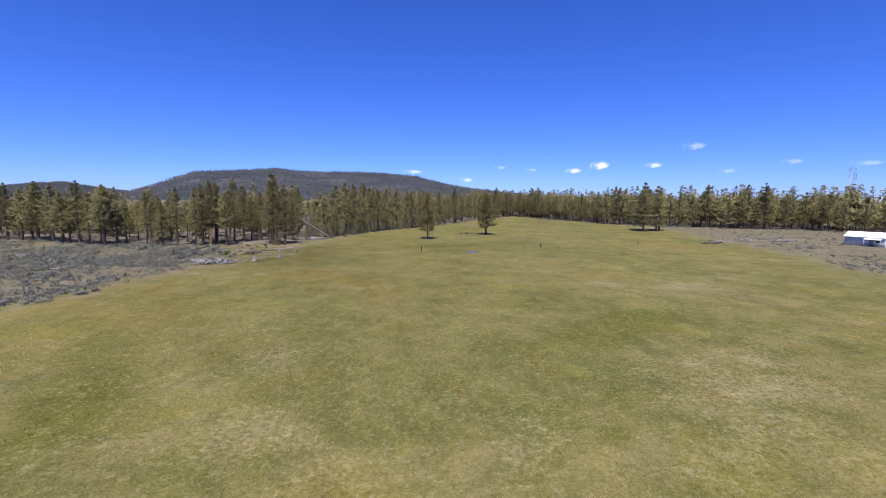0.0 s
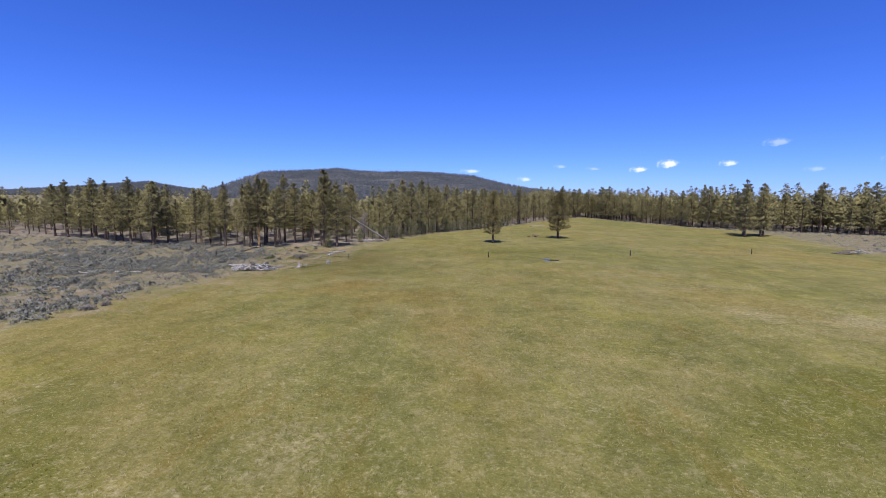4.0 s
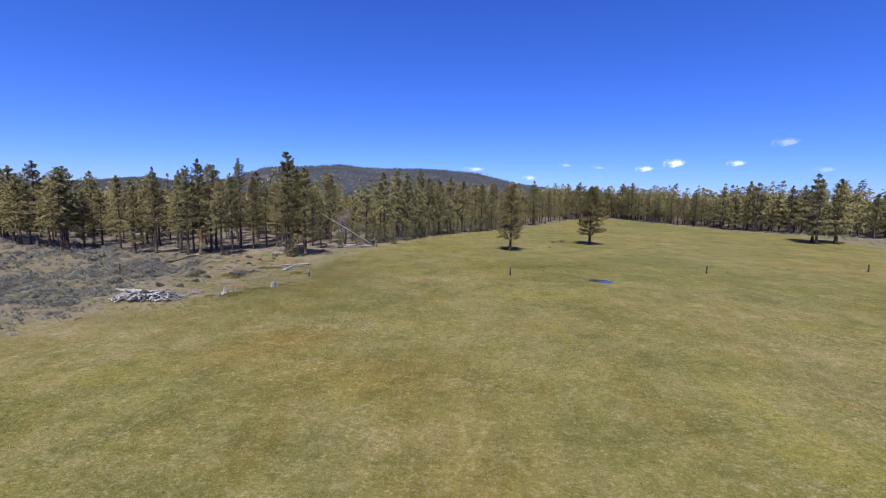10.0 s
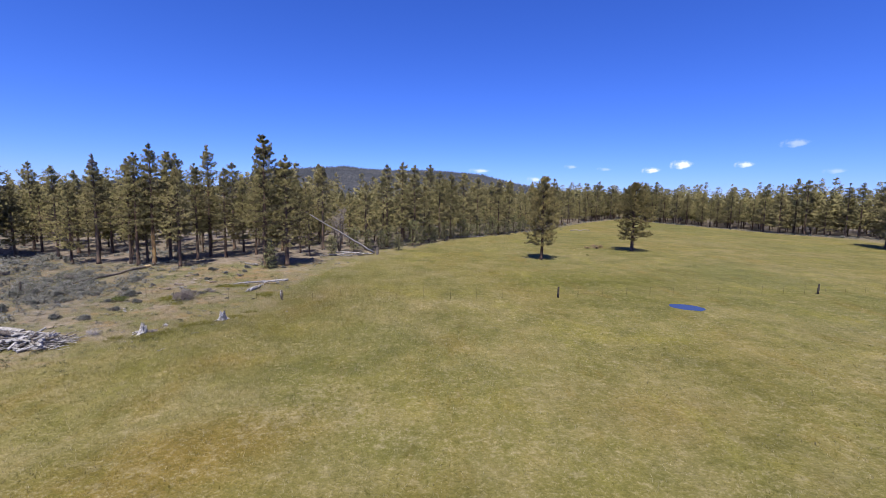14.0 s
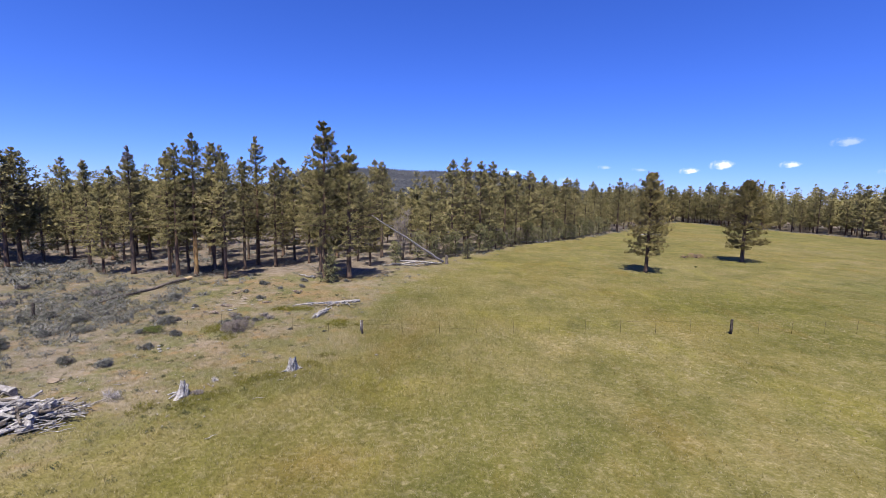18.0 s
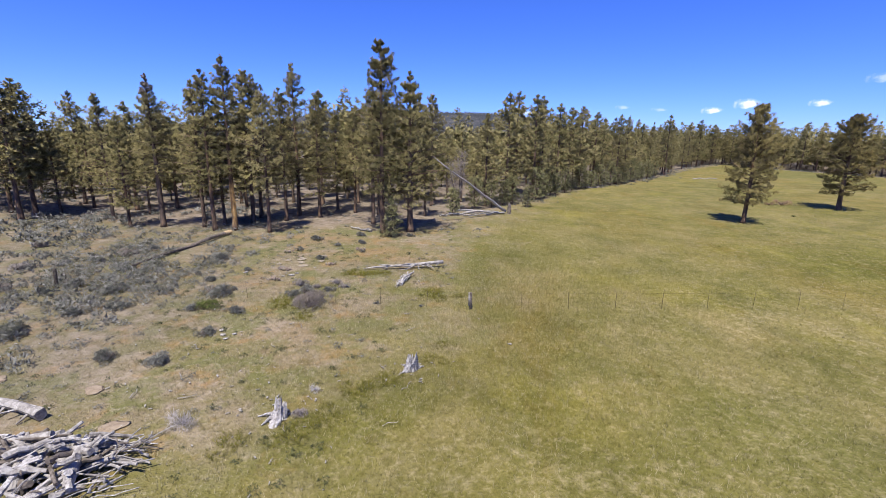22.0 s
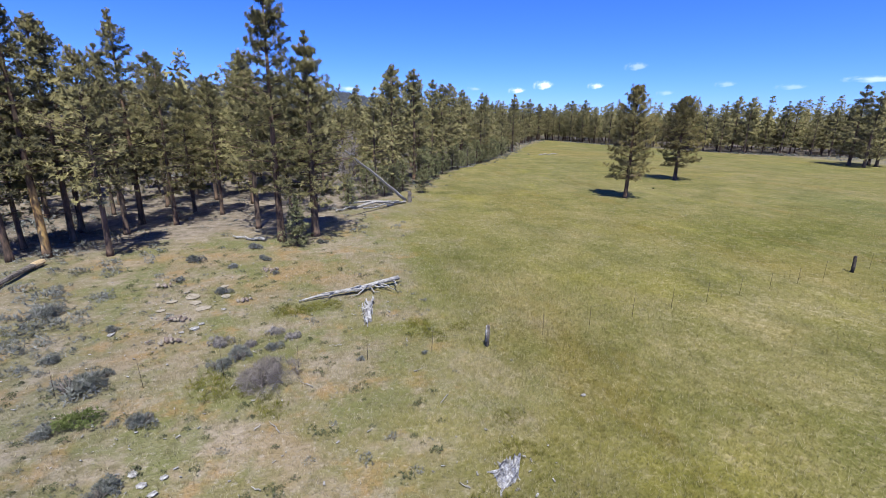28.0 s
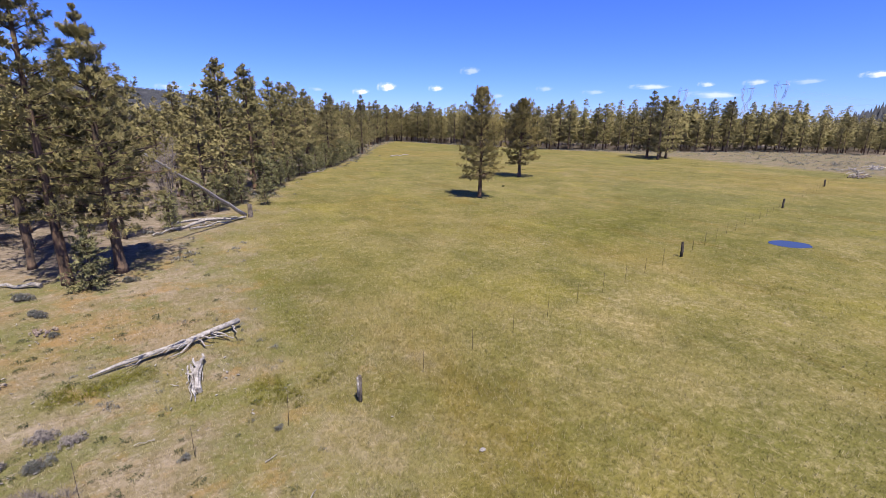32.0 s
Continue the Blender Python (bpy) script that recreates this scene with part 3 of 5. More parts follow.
def pine_trunk(rng, h, r0, sides=9):
    bend = rng.uniform(-1, 1, 2) * h * 0.006
    pts, rad = [], []
    for u in (0, 0.02, 0.06, 0.2, 0.4, 0.6, 0.8, 0.97):
        pts.append((bend[0] * math.sin(u * 5), bend[1] * math.sin(u * 4), h * u - (0.15 if u == 0 else 0)))
        rad.append(r0 * (1.35 if u == 0 else 1.15 if u == 0.02 else 1.0) * (1 - 0.93 * u ** 1.1) + 0.012)
    return Geo().tube(pts, rad, sides, rng, 0.08)


class PineKind:
    """One shape of pine: built at its first use, then copied with its parts."""

    def __init__(self, seed, h, r, bare, detail, shape="spire", trunk=0.0, label="", needle=None, bark=None, name="pine_tree", dead_top=0.0):
        self.seed, self.h, self.r, self.bare, self.detail, self.shape = seed, h, r, bare, detail, shape
        self.wide = 0.17 if detail[2] > 10 else 0.21 if detail[2] > 7 else 0.25 if detail[2] > 6 else 0.31
        self.trunk, self.label, self.needle, self.bark, self.name = trunk or h * 0.0135, label, needle or M_NEEDLE, bark or M_BARK, name
        self.dead_top, self.first = dead_top, None

    def build(self):
        rng = np.random.default_rng(self.seed)
        ob = thing(self.name, self.label, "tree")
        whorls, ring, puffs, blades, size = self.detail
        part("trunk", pine_trunk(rng, self.h, self.trunk), self.bark, ob)
        v, tris, sw, ends, ln = pine_arrays(rng, self.h, self.r, self.bare, whorls, ring, puffs, blades, size, self.shape, self.wide)
        g = Geo()
        every = 1 if puffs > 6 else 2
        for (a, c), n_ in zip(ends[::every], ln[::every]):
            g.tube((a, c), (0.018 + 0.014 * n_, 0.010), 3)
        low = rng.integers(3, 7)
        for i in range(low):                       # dead snags on the bare lower trunk
            w, z = rng.uniform(0, 6.28), self.h * rng.uniform(0.08, max(self.bare, 0.12))
            q = rng.uniform(0.4, 1.3)
            g.tube(((0, 0, z), (q * math.cos(w), q * math.sin(w), z - 0.12)), (0.03, 0.008), 3)
        tagged(part("bough_frame", g, self.bark, ob), kind="stuff")
        if self.dead_top:
            top = v[tris[:, 0]][:, 2] > self.h * self.dead_top
            part("dead_top", tri_mesh("dead_top", v, tris[top], sw), M_TWIG, ob, "bare grey dead treetop")
            tris = tris[~top]
        part("crown", tri_mesh("crown", v, tris, sw), self.needle, ob)
        self.first = ob
        return ob

    def at(self, x, y, h, turn=None, wide=1.0, label="", group=""):
        k = h / self.h
        m = pose(x, y, 0, 0, 0, (x * 37 + y * 53) % 360 if turn is None else turn) @ Matrix.Diagonal((k * wide, k * wide, k, 1))
        if self.first is None:
            ob = self.build()
            ob.matrix_basis = m
        else:
            ob = copy_thing(self.first, Matrix.Identity(4))
            ob.matrix_basis = m
        return tagged(ob, label or self.label, "tree", group)


# ---------- ground ----------
def axis(lo, hi, step):
    far = [350, 500, 750, 1200, 2000, 3200, 4600]
    return np.array([-q + lo for q in far[::-1]] + list(np.arange(lo, hi + 0.1, step)) + [q + hi for q in far])


gx, gy = axis(-150, 240, 2.5), axis(-60, 320, 2.5)
gx = np.unique(np.concatenate([gx, np.arange(18.5, 25.3, 0.2)]))        # finer round the pond
gy = np.unique(np.concatenate([gy, np.arange(83.4, 89.5, 0.2)]))
vx, vy = np.meshgrid(gx, gy)
vx, vy = vx.ravel(), vy.ravel()
near = np.exp(-((vx - 20) / 250) ** 4 - ((vy - 120) / 260) ** 4)
hump = np.array([noise.noise((x * 0.11, y * 0.11, 3.1)) + 0.5 * noise.noise((x * 0.31, y * 0.31, 7.7)) for x, y in zip(vx, vy)])
gz = hump * 0.05 * near * np.clip(0.4 + sage_depth(vx, vy) * 0.1, 0.3, 1.4) - 0.05
pu, pv = (vx - 21.8) * 0.866 - (vy - 86.4) * 0.5, (vx - 21.8) * 0.5 + (vy - 86.4) * 0.866
ragged = np.array([noise.noise((x * 0.9, y * 0.9, 5.5)) + 0.6 * noise.noise((x * 2.6, y * 2.6, 2.5)) if 15 < x < 29 and 80 < y < 93 else 0 for x, y in zip(vx, vy)])
gz = np.minimum(gz, 0.02) - 0.30 * np.exp(-((pu / 1.75) ** 2 + (pv / 1.4) ** 2) ** 2) + 0.04 * ragged * np.exp(-((pu / 3) ** 2 + (pv / 3) ** 2))
cols, rows_ = len(gx), len(gy)
idx = np.arange(cols * rows_).reshape(rows_, cols)
a, b, c, d = idx[:-1, :-1].ravel(), idx[:-1, 1:].ravel(), idx[1:, 1:].ravel(), idx[1:, :-1].ravel()
me = tri_mesh("ground", np.stack([vx, vy, gz], 1), np.concatenate([np.stack([a, b, c], 1), np.stack([a, c, d], 1)]))
for key, val in zone_values(vx, vy).items():
    floats(me, key, val)
me.polygons.foreach_set("use_smooth", [True] * len(me.polygons))
me.materials.append(M_GROUND)
tagged(new("ground", me), "olive meadow with dry straw patches and sagebrush soil", "ground", kind="structure")

# small pond in the meadow
rng = np.random.default_rng(5)
g = Geo()
ring = []
for k in range(36):
    w = 2 * math.pi * k / 36
    rr = 1 + 0.07 * math.sin(3 * w + 1) + 0.05 * math.sin(5 * w)
    u, v_ = 2.5 * rr * math.cos(w), 2.2 * rr * math.sin(w)
    ct, st = math.cos(radians(-30)), math.sin(radians(-30))
    ring.append((21.8 + u * ct - v_ * st, 86.4 + u * st + v_ * ct))
g.v = [(x, y, -0.17) for x, y in ring] + [(x, y, -0.5) for x, y in ring]
g.f = [tuple(range(36))] + [(k, 36 + k, 36 + (k + 1) % 36, (k + 1) % 36) for k in range(36)]
me = g.mesh("pond")
me.materials.append(M_WATER)
tagged(new("pond", me), "small blue pond in the grass", "water", kind="structure")

# ---------- far hills ----------
def hill(name, label, ridge, dist, deep, seed, trees=True, tree_h=10.0):
    """A long hill: ridge gives compass degrees and the ridge's height in metres."""
    rz = np.random.default_rng(seed)
    azs = np.linspace(ridge[0][0], ridge[-1][0], 220)
    top = np.interp(azs, [q[0] for q in ridge], [q[1] for q in ridge])
    across = np.linspace(-1, 1, 41)
    vs = []
    for u in across:
        for az, t in zip(azs, top):
            rr = dist + u * deep
            x, y = rr * math.sin(radians(az)), rr * math.cos(radians(az))
            k = (1 - abs(u)) ** 0.8 if u < 0 else (1 - u)
            z = t * k + t * 0.16 * noise.noise((x * 0.004, y * 0.004, seed)) * (k * (1 - k) * 4) + 2.5 * noise.noise((x * 0.02, y * 0.02, seed)) * k
            vs.append((x, y, z - 1))
    vs = np.array(vs)
    w = len(azs)
    ii = np.arange(len(across) * w).reshape(len(across), w)
    a, b, c, d = ii[:-1, :-1].ravel(), ii[:-1, 1:].ravel(), ii[1:, 1:].ravel(), ii[1:, :-1].ravel()
    me = tri_mesh(name, vs, np.concatenate([np.stack([a, b, c], 1), np.stack([a, c, d], 1)]))
    me.polygons.foreach_set("use_smooth", [True] * len(me.polygons))
    me.materials.append(M_HILL_HAZE)
    ob = tagged(new(name, me), label, "hill", kind="structure")
    if trees:
        # a woodland cover of small spires on the near flank and the ridge
        pick = rz.integers(0, 21 * w, 9000)
        pick = pick[(top[pick % w] > 8)]
        ridge_pick = 20 * w + rz.integers(0, w, 900)
        pick = np.concatenate([pick, ridge_pick[top[ridge_pick % w] > 8]])
        at = vs[pick] + np.stack([rz.uniform(-14, 14, len(pick)), rz.uniform(-14, 14, len(pick)), np.full(len(pick), -3.0)], 1)
        hh = rz.uniform(0.6, 1.15, len(pick)) * tree_h
        wd = hh * rz.uniform(0.16, 0.26, len(pick))
        corners = [at + np.stack([wd * math.cos(q), wd * math.sin(q), np.full(len(pick), 3.0)], 1) for q in (0.3, 2.4, 4.5)]
        corners.append(at + np.stack([0 * hh, 0 * hh, hh + 3], 1))
        vv = np.stack(corners, 1).reshape(-1, 3)
        o = np.arange(len(pick))[:, None] * 4
        tt = np.concatenate([o + np.array([[0, 1, 3]]), o + np.array([[1, 2, 3]]), o + np.array([[2, 0, 3]])])
        cover = part("woodland", tri_mesh("woodland", vv, tt), M_NEEDLE_HAZE, ob)
        tagged(cover, "dark pines that cover the hillside, blued for haze", kind="stuff")
    return ob


# needle colours shifted to blue-grey in place of haze in the air
M_NEEDLE_HAZE = foliage("hazed_far_needles", (0.034, 0.038, 0.048), (0.056, 0.060, 0.072), (0.086, 0.088, 0.098), 0.1)
RIDGE = [(-31, 0), (-29.5, 22), (-27.3, 52), (-24.9, 96), (-22.5, 138), (-20, 142), (-17.1, 152), (-14, 164), (-11.5, 152), (-9.5, 150), (-4.2, 152),
         (-1, 146), (2.8, 132), (5, 106), (7, 84), (10, 62), (14.1, 42), (18, 28), (24, 14), (28, 0)]
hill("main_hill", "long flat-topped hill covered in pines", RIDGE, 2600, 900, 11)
hill("far_hill", "low hill on the horizon, tinted blue for haze", [(-48, 0), (-42, 40), (-38.2, 62), (-35.9, 84), (-33.9, 94), (-31.5, 62), (-28, 30), (-24, 0)], 3900, 700, 12, True, 16.0)
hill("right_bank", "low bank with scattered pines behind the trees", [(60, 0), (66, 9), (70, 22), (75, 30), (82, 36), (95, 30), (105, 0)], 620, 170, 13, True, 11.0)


# ---------- clouds ----------
def cloud(az, el, wide, high, strength, seed):
    """A small fair-weather cloud, far behind everything."""
    n = Nodes("cloud_vapour")
    p = n.tree.nodes.new("ShaderNodeTexCoord").outputs["Generated"]
    sep = n.tree.nodes.new("ShaderNodeSeparateXYZ")
    n.put(p, sep.inputs[0])
    u = n.math("MULTIPLY", n.math("SUBTRACT", sep.outputs[0], 0.5), 2.0)
    v_ = n.math("MULTIPLY", n.math("SUBTRACT", sep.outputs[2], 0.42), 2.2)
    rr = n.math("SQRT", n.math("ADD", n.math("MULTIPLY", u, u), n.math("MULTIPLY", v_, v_)))
    wisp = n.noise(p, 2.2, 3, 0.5, (1.6, 1.0, 1.2))
    body = n.math("ADD", n.math("SUBTRACT", 0.95, rr), n.math("MULTIPLY", n.math("SUBTRACT", wisp, 0.5), 1.3))
    alpha = n.step(body, 0.12, 0.85, 0.0, strength)
    em = n.tree.nodes.new("ShaderNodeEmission")
    em.inputs["Color"].default_value = (0.95, 0.97, 1.0, 1)
    em.inputs["Strength"].default_value = 0.72
    tr = n.tree.nodes.new("ShaderNodeBsdfTransparent")
    mx = n.tree.nodes.new("ShaderNodeMixShader")
    n.put(alpha, mx.inputs[0])
    n.tree.links.new(tr.outputs[0], mx.inputs[1])
    n.tree.links.new(em.outputs[0], mx.inputs[2])
    n.tree.links.new(mx.outputs[0], n.out.inputs["Surface"])
    D = 4400
    g = Geo()
    for i in range(9):
        for j in range(5):
            g.v.append(((i / 8 - 0.5) * wide * D * 0.01745, 60 * (i / 8 - 0.5) ** 2, (j / 4 - 0.5) * high * D * 0.01745))
    for i in range(8):
        for j in range(4):
            g.f.append((i * 5 + j, i * 5 + 5 + j, i * 5 + 6 + j, i * 5 + 1 + j))
    me = g.mesh("cloud")
    me.materials.append(n.mat)
    ob = new("cloud", me)
    ob.matrix_world = pose(D * math.sin(radians(az)), D * math.cos(radians(az)), 11 + D * math.tan(radians(el)), 0, seed % 7 - 3, -az)
    ob.visible_shadow = False
    tagged(ob, "small white fair-weather cloud low over the trees", "cloud", "clouds over the horizon", "structure")


for i, q in enumerate([(25.0, 4.15, 3.0, 1.5, 1.0), (22.0, 3.5, 2.6, 1.0, 0.9), (30.8, 4.0, 2.4, 1.0, 0.75), (2.3, 3.35, 3.4, 0.8, 0.6), (9.0, 2.4, 2.3, 0.9, 0.6),
                       (13.2, 3.9, 2.0, 0.7, 0.3), (17.0, 3.6, 2.2, 0.6, 0.25), (34.8, 6.0, 3.2, 1.3, 0.32), (38.0, 3.2, 2.4, 0.8, 0.25), (43.5, 4.0, 2.6, 0.9, 0.25), (49.0, 3.6, 3.4, 0.8, 0.25),
                       (54.8, 4.1, 5.5, 0.9, 0.5), (61.0, 3.2, 7.0, 1.1, 0.45), (60.2, 4.2, 2.2, 0.8, 0.5), (64.5, 4.3, 3.0, 0.9, 0.45), (68.5, 4.2, 4.0, 0.8, 0.25), (73.5, 4.6, 3.4, 0.9, 0.75)]):
    cloud(*q, i)

# ---------- the pines one can tell apart ----------
HIGH = (22, 5, 9, 17, 0.27)
AFAR = (19, 5, 6, 10, 0.42)
L_EDGE = "tall green ponderosa pine at the forest edge"
kinds = [PineKind(101, 16, 3.6, 0.20, HIGH, label=L_EDGE), PineKind(102, 16, 3.2, 0.28, HIGH, "column", label=L_EDGE),
         PineKind(103, 17, 3.6, 0.24, HIGH, label=L_EDGE), PineKind(104, 15, 3.3, 0.30, HIGH, "column", label=L_EDGE),
         PineKind(105, 14, 3.0, 0.16, HIGH, label=L_EDGE)]
G_EDGE = "pines along the forest edge"
afar = [PineKind(k.seed + 50, k.h, k.r * 1.05, k.bare, AFAR, k.shape, label=L_EDGE) for k in kinds]
placed = []


def stand(items):
    for x, y, h, k in items:
        if math.hypot(x + 24, y - 68) < 58:
            kinds[k].at(x, y, h, group=G_EDGE)
        else:
            afar[k].at(x, y, h, wide=1.22, group=G_EDGE)
        placed.append((x, y))


stand([(-73.2, 104, 15.8, 3), (-72.4, 108.2, 10.8, 4), (-77, 109, 11.5, 1), (-73.4, 114, 11.8, 0), (-64.4, 107.2, 14.7, 0), (-58.3, 102.8, 11.9, 4),
       (-62.5, 110.9, 11.1, 1), (-62.1, 115.4, 12.4, 3), (-50.6, 104.4, 15.8, 2), (-48.4, 102.9, 16.4, 1)])
stand([(-49.2, 106, 13.7, 0), (-46.8, 107.8, 17.2, 3), (-47.7, 111.3, 17.3, 2), (-42.4, 103.2, 14.5, 3), (-43.7, 109.8, 15.4, 1), (-43.9, 113.9, 18.9, 2),
       (-40.7, 112.9, 15.1, 0), (-40.6, 119.0, 13.6, 4), (-37.6, 117.4, 13.8, 1), (-66.5, 113.5, 14.2, 2), (-56, 112, 12, 1), (-53.5, 118, 13, 0)])
stand([(-82.6, 109, 17.3, 2), (-75.2, 107.5, 16.2, 3), (-87, 112, 12.6, 1), (-95, 116.5, 12, 0), (-34, 116, 13, 2), (-31, 121, 12.5, 0), (-28, 117, 11, 4)])
stand([(-79.5, 108.3, 14.6, 0), (-88.5, 111.5, 14.8, 4), (-92.5, 114, 16.5, 2), (-99, 117.5, 17.2, 3), (-104.5, 119.5, 15.4, 0), (-110, 121.5, 16.8, 2), (-102, 122, 14.5, 1), (-116, 124, 15.5, 3)])
stand([(-20.5, 128.5, 13.5, 0), (-17.3, 134.5, 17.6, 0), (-12.4, 143.5, 18.1, 2), (-7.1, 153.1, 17.3, 2), (-4.3, 157, 16.8, 1), (-1.0, 163.8, 17.5, 3),
       (3.0, 168.4, 16.6, 1), (9.4, 173.5, 16.5, 0), (-15.5, 146, 19.0, 0), (-10, 160, 19.4, 2)])

# the two leading pines of the near clump
big = PineKind(201, 19.6, 4.2, 0.22, (17, 6, 17, 24, 0.28), "column", 0.30, "tallest ponderosa pine, with open whorls of branches")
big.at(-30.6, 105.2, 19.6)
PineKind(202, 16.7, 4.3, 0.20, (23, 6, 13, 22, 0.27), "spire", 0.34, "broad ponderosa pine with branches low to the ground").at(-27.9, 106.4, 16.7)
PineKind(203, 18.0, 2.7, 0.34, HIGH, "column", 0.26, "pine with a peeled orange trunk at the forest edge", bark=M_BARK_ORANGE).at(-46.5, 103.6, 18.0)
PineKind(204, 16.2, 2.8, 0.32, HIGH, "spire", 0.27, "pine with a dead grey top at the forest edge", dead_top=0.86).at(-55.0, 103.7, 16.2)
# two pines that stand alone in the meadow
PineKind(205, 14.6, 3.4, 0.16, (22, 7, 11, 18, 0.35), "egg", 0.26, "lone ponderosa pine standing in the open meadow", M_NEEDLE_GOLD).at(12.75, 120.3, 14.7, 40, 1.0)
PineKind(206, 14.3, 3.7, 0.16, (21, 7, 11, 17, 0.39), "egg", 0.30, "broad round-crowned lone pine in the open meadow", M_NEEDLE_GOLD).at(34.9, 137.0, 14.5, 100, 1.1)
# pines at the meadow's far end and the clump on its other side
edge = PineKind(207, 18.8, 3.9, 0.12, (20, 6, 6, 9, 0.50), "column", 0.3, "pine standing just before the forest edge")
edge.at(32.8, 210, 18.6)
edge.at(106.5, 158, 20.5, wide=1.2)
edge.at(109.5, 153.5, 19.0, wide=1.2)
edge.at(103, 152, 18.6, wide=1.15)
edge.at(113.5, 158, 18.5, wide=1.15)
placed += [(-30.6, 105.2), (-27.9, 106.4), (-46.5, 103.6), (-55, 103.7), (32.8, 210), (106.5, 158), (109.5, 153.5), (103, 152), (113.5, 158)]

young = PineKind(301, 4.0, 1.25, 0.02, (16, 7, 5, 9, 0.20), label="young fir with needles down to the ground", needle=M_NEEDLE_YOUNG, name="young_fir", trunk=0.06)
young.at(-29.2, 103.3, 4.2)
sapling = PineKind(302, 3.2, 1.0, 0.10, (11, 6, 4, 8, 0.22), "oval", label="young pine at the meadow's edge", needle=M_NEEDLE_YOUNG, name="young_pine", trunk=0.06)
for x, y, h in ((-14.0, 128.4, 3.1), (-16.3, 130.9, 4.2), (-17.8, 129.6, 3.6), (-7.8, 147, 3.4), (-3.5, 155.5, 3.0), (1.5, 162, 3.4), (5.5, 167.5, 3.2), (9.5, 172, 3.6), (13, 178, 3.0),
                (17, 184.5, 3.4), (20.5, 191, 3.0), (24.5, 197, 2.6), (-19.5, 126.5, 3.8), (-22, 124.5, 4.4), (-24.5, 118.5, 3.4),
                (-12.2, 137.5, 5.2), (-10.5, 140.2, 3.8), (-9.0, 144.8, 5.0), (-5.6, 150.4, 4.4), (-1.6, 158.2, 5.4), (0.2, 160.6, 3.6), (3.6, 164.6, 4.8), (7.4, 169.8, 5.2), (11.4, 175.2, 4.2),
                (14.8, 181.0, 5.4), (18.6, 187.6, 4.6), (22.8, 193.6, 5.0), (27.0, 201.0, 4.4)):
    sapling.at(x, y, h, group="young pines along the meadow")

# the fuller band of forest behind them
rng = np.random.default_rng(77)
mids = [PineKind(400 + i, 16, 3.2 + 0.35 * (i % 3), 0.14 + 0.05 * (i % 4), (17, 5, 6, 9, 0.46), ("spire", "column", "spire")[i % 3], label="green ponderosa pine in the forest") for i in range(6)]
near_mids = [PineKind(420 + i, 16, 3.2 + 0.3 * (i % 3), 0.24 + 0.05 * (i % 4), (19, 5, 7, 12, 0.34), ("spire", "column", "spire")[i % 3], label="green ponderosa pine in the forest") for i in range(4)]
cell = {}


def free(x, y, gap):
    i, j = int(x // 6), int(y // 6)
    for p in range(i - 1, i + 2):
        for q in range(j - 1, j + 2):
            for a, b in cell.get((p, q), ()):
                if (a - x) ** 2 + (b - y) ** 2 < gap * gap:
                    return False
    return True


def take(x, y):
    cell.setdefault((int(x // 6), int(y // 6)), []).append((x, y))


for x, y in placed:
    take(x, y)
px, py = rng.uniform(-400, 420, 70000), rng.uniform(60, 480, 70000)
dep = wood_depth(px, py)
low_trees = []
count = 0
for x, y, dd in zip(px, py, dep):
    if dd < 0.4 or dd > (56 if x > 60 else 44):
        continue
    right = x > 60
    gap = (4.4 if right else 5.0) if dd < 12 else 4.6 if dd < 30 else 5.2
    if not free(x, y, gap):
        continue
    take(x, y)
    u = rng.random()
    if right and x > 165 and y < 152:
        h = 10.5 + 5.0 * u
    elif right:
        h = 11.5 + 9.5 * u
    elif x < -45:
        h = 8.0 + 8.0 * u
    else:
        h = 8.5 + 9.5 * u
    reach = math.hypot(x + 24, y - 70)
    if (dd < (9 if right else 15) and reach < 275 and count < 340) or (dd < 30 and reach < 64):
        count += 1
        (near_mids[count % 4] if reach < 64 else mids[count % 6]).at(x, y, h, wide=1.28 if right else 1.08, group="pines of the forest")
    else:
        low_trees.append((x, y, h, 1.35 if right else 1.1))

# far woods: thousands of small pines as one stand
tmpl, tufts_ = [], []
for i in range(8):
    rz = np.random.default_rng(500 + i)
    v, t, sw, _, _ = pine_arrays(rz, 16.0, 3.1 + 0.4 * (i % 3), 0.10 + 0.05 * (i % 3), 15, 5, 2, 4, 0.86, ("spire", "column", "spire")[i % 3], 0.55)
    vv, tt_, ss = [v], [t], [sw]
    tufts_.append(len(v))
    count_, low_ = len(v), 0.14 + 0.06 * (i % 3)
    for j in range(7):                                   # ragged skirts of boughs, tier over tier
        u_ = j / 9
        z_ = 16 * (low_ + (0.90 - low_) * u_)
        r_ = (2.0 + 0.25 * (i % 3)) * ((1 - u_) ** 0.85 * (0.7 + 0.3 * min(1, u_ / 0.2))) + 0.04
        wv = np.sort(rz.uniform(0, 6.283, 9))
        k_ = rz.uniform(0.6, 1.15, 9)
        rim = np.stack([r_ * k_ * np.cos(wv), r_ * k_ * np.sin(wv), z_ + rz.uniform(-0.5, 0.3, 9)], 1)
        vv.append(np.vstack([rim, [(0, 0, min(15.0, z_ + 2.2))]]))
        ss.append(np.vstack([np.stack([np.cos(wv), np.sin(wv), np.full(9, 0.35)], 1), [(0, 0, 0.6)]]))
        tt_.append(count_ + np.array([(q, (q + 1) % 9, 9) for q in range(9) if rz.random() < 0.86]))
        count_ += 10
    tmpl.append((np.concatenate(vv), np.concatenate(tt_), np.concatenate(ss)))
vs, ts, tint, off, sws = [], [], [], 0, []
tv, tt, toff = [], [], 0
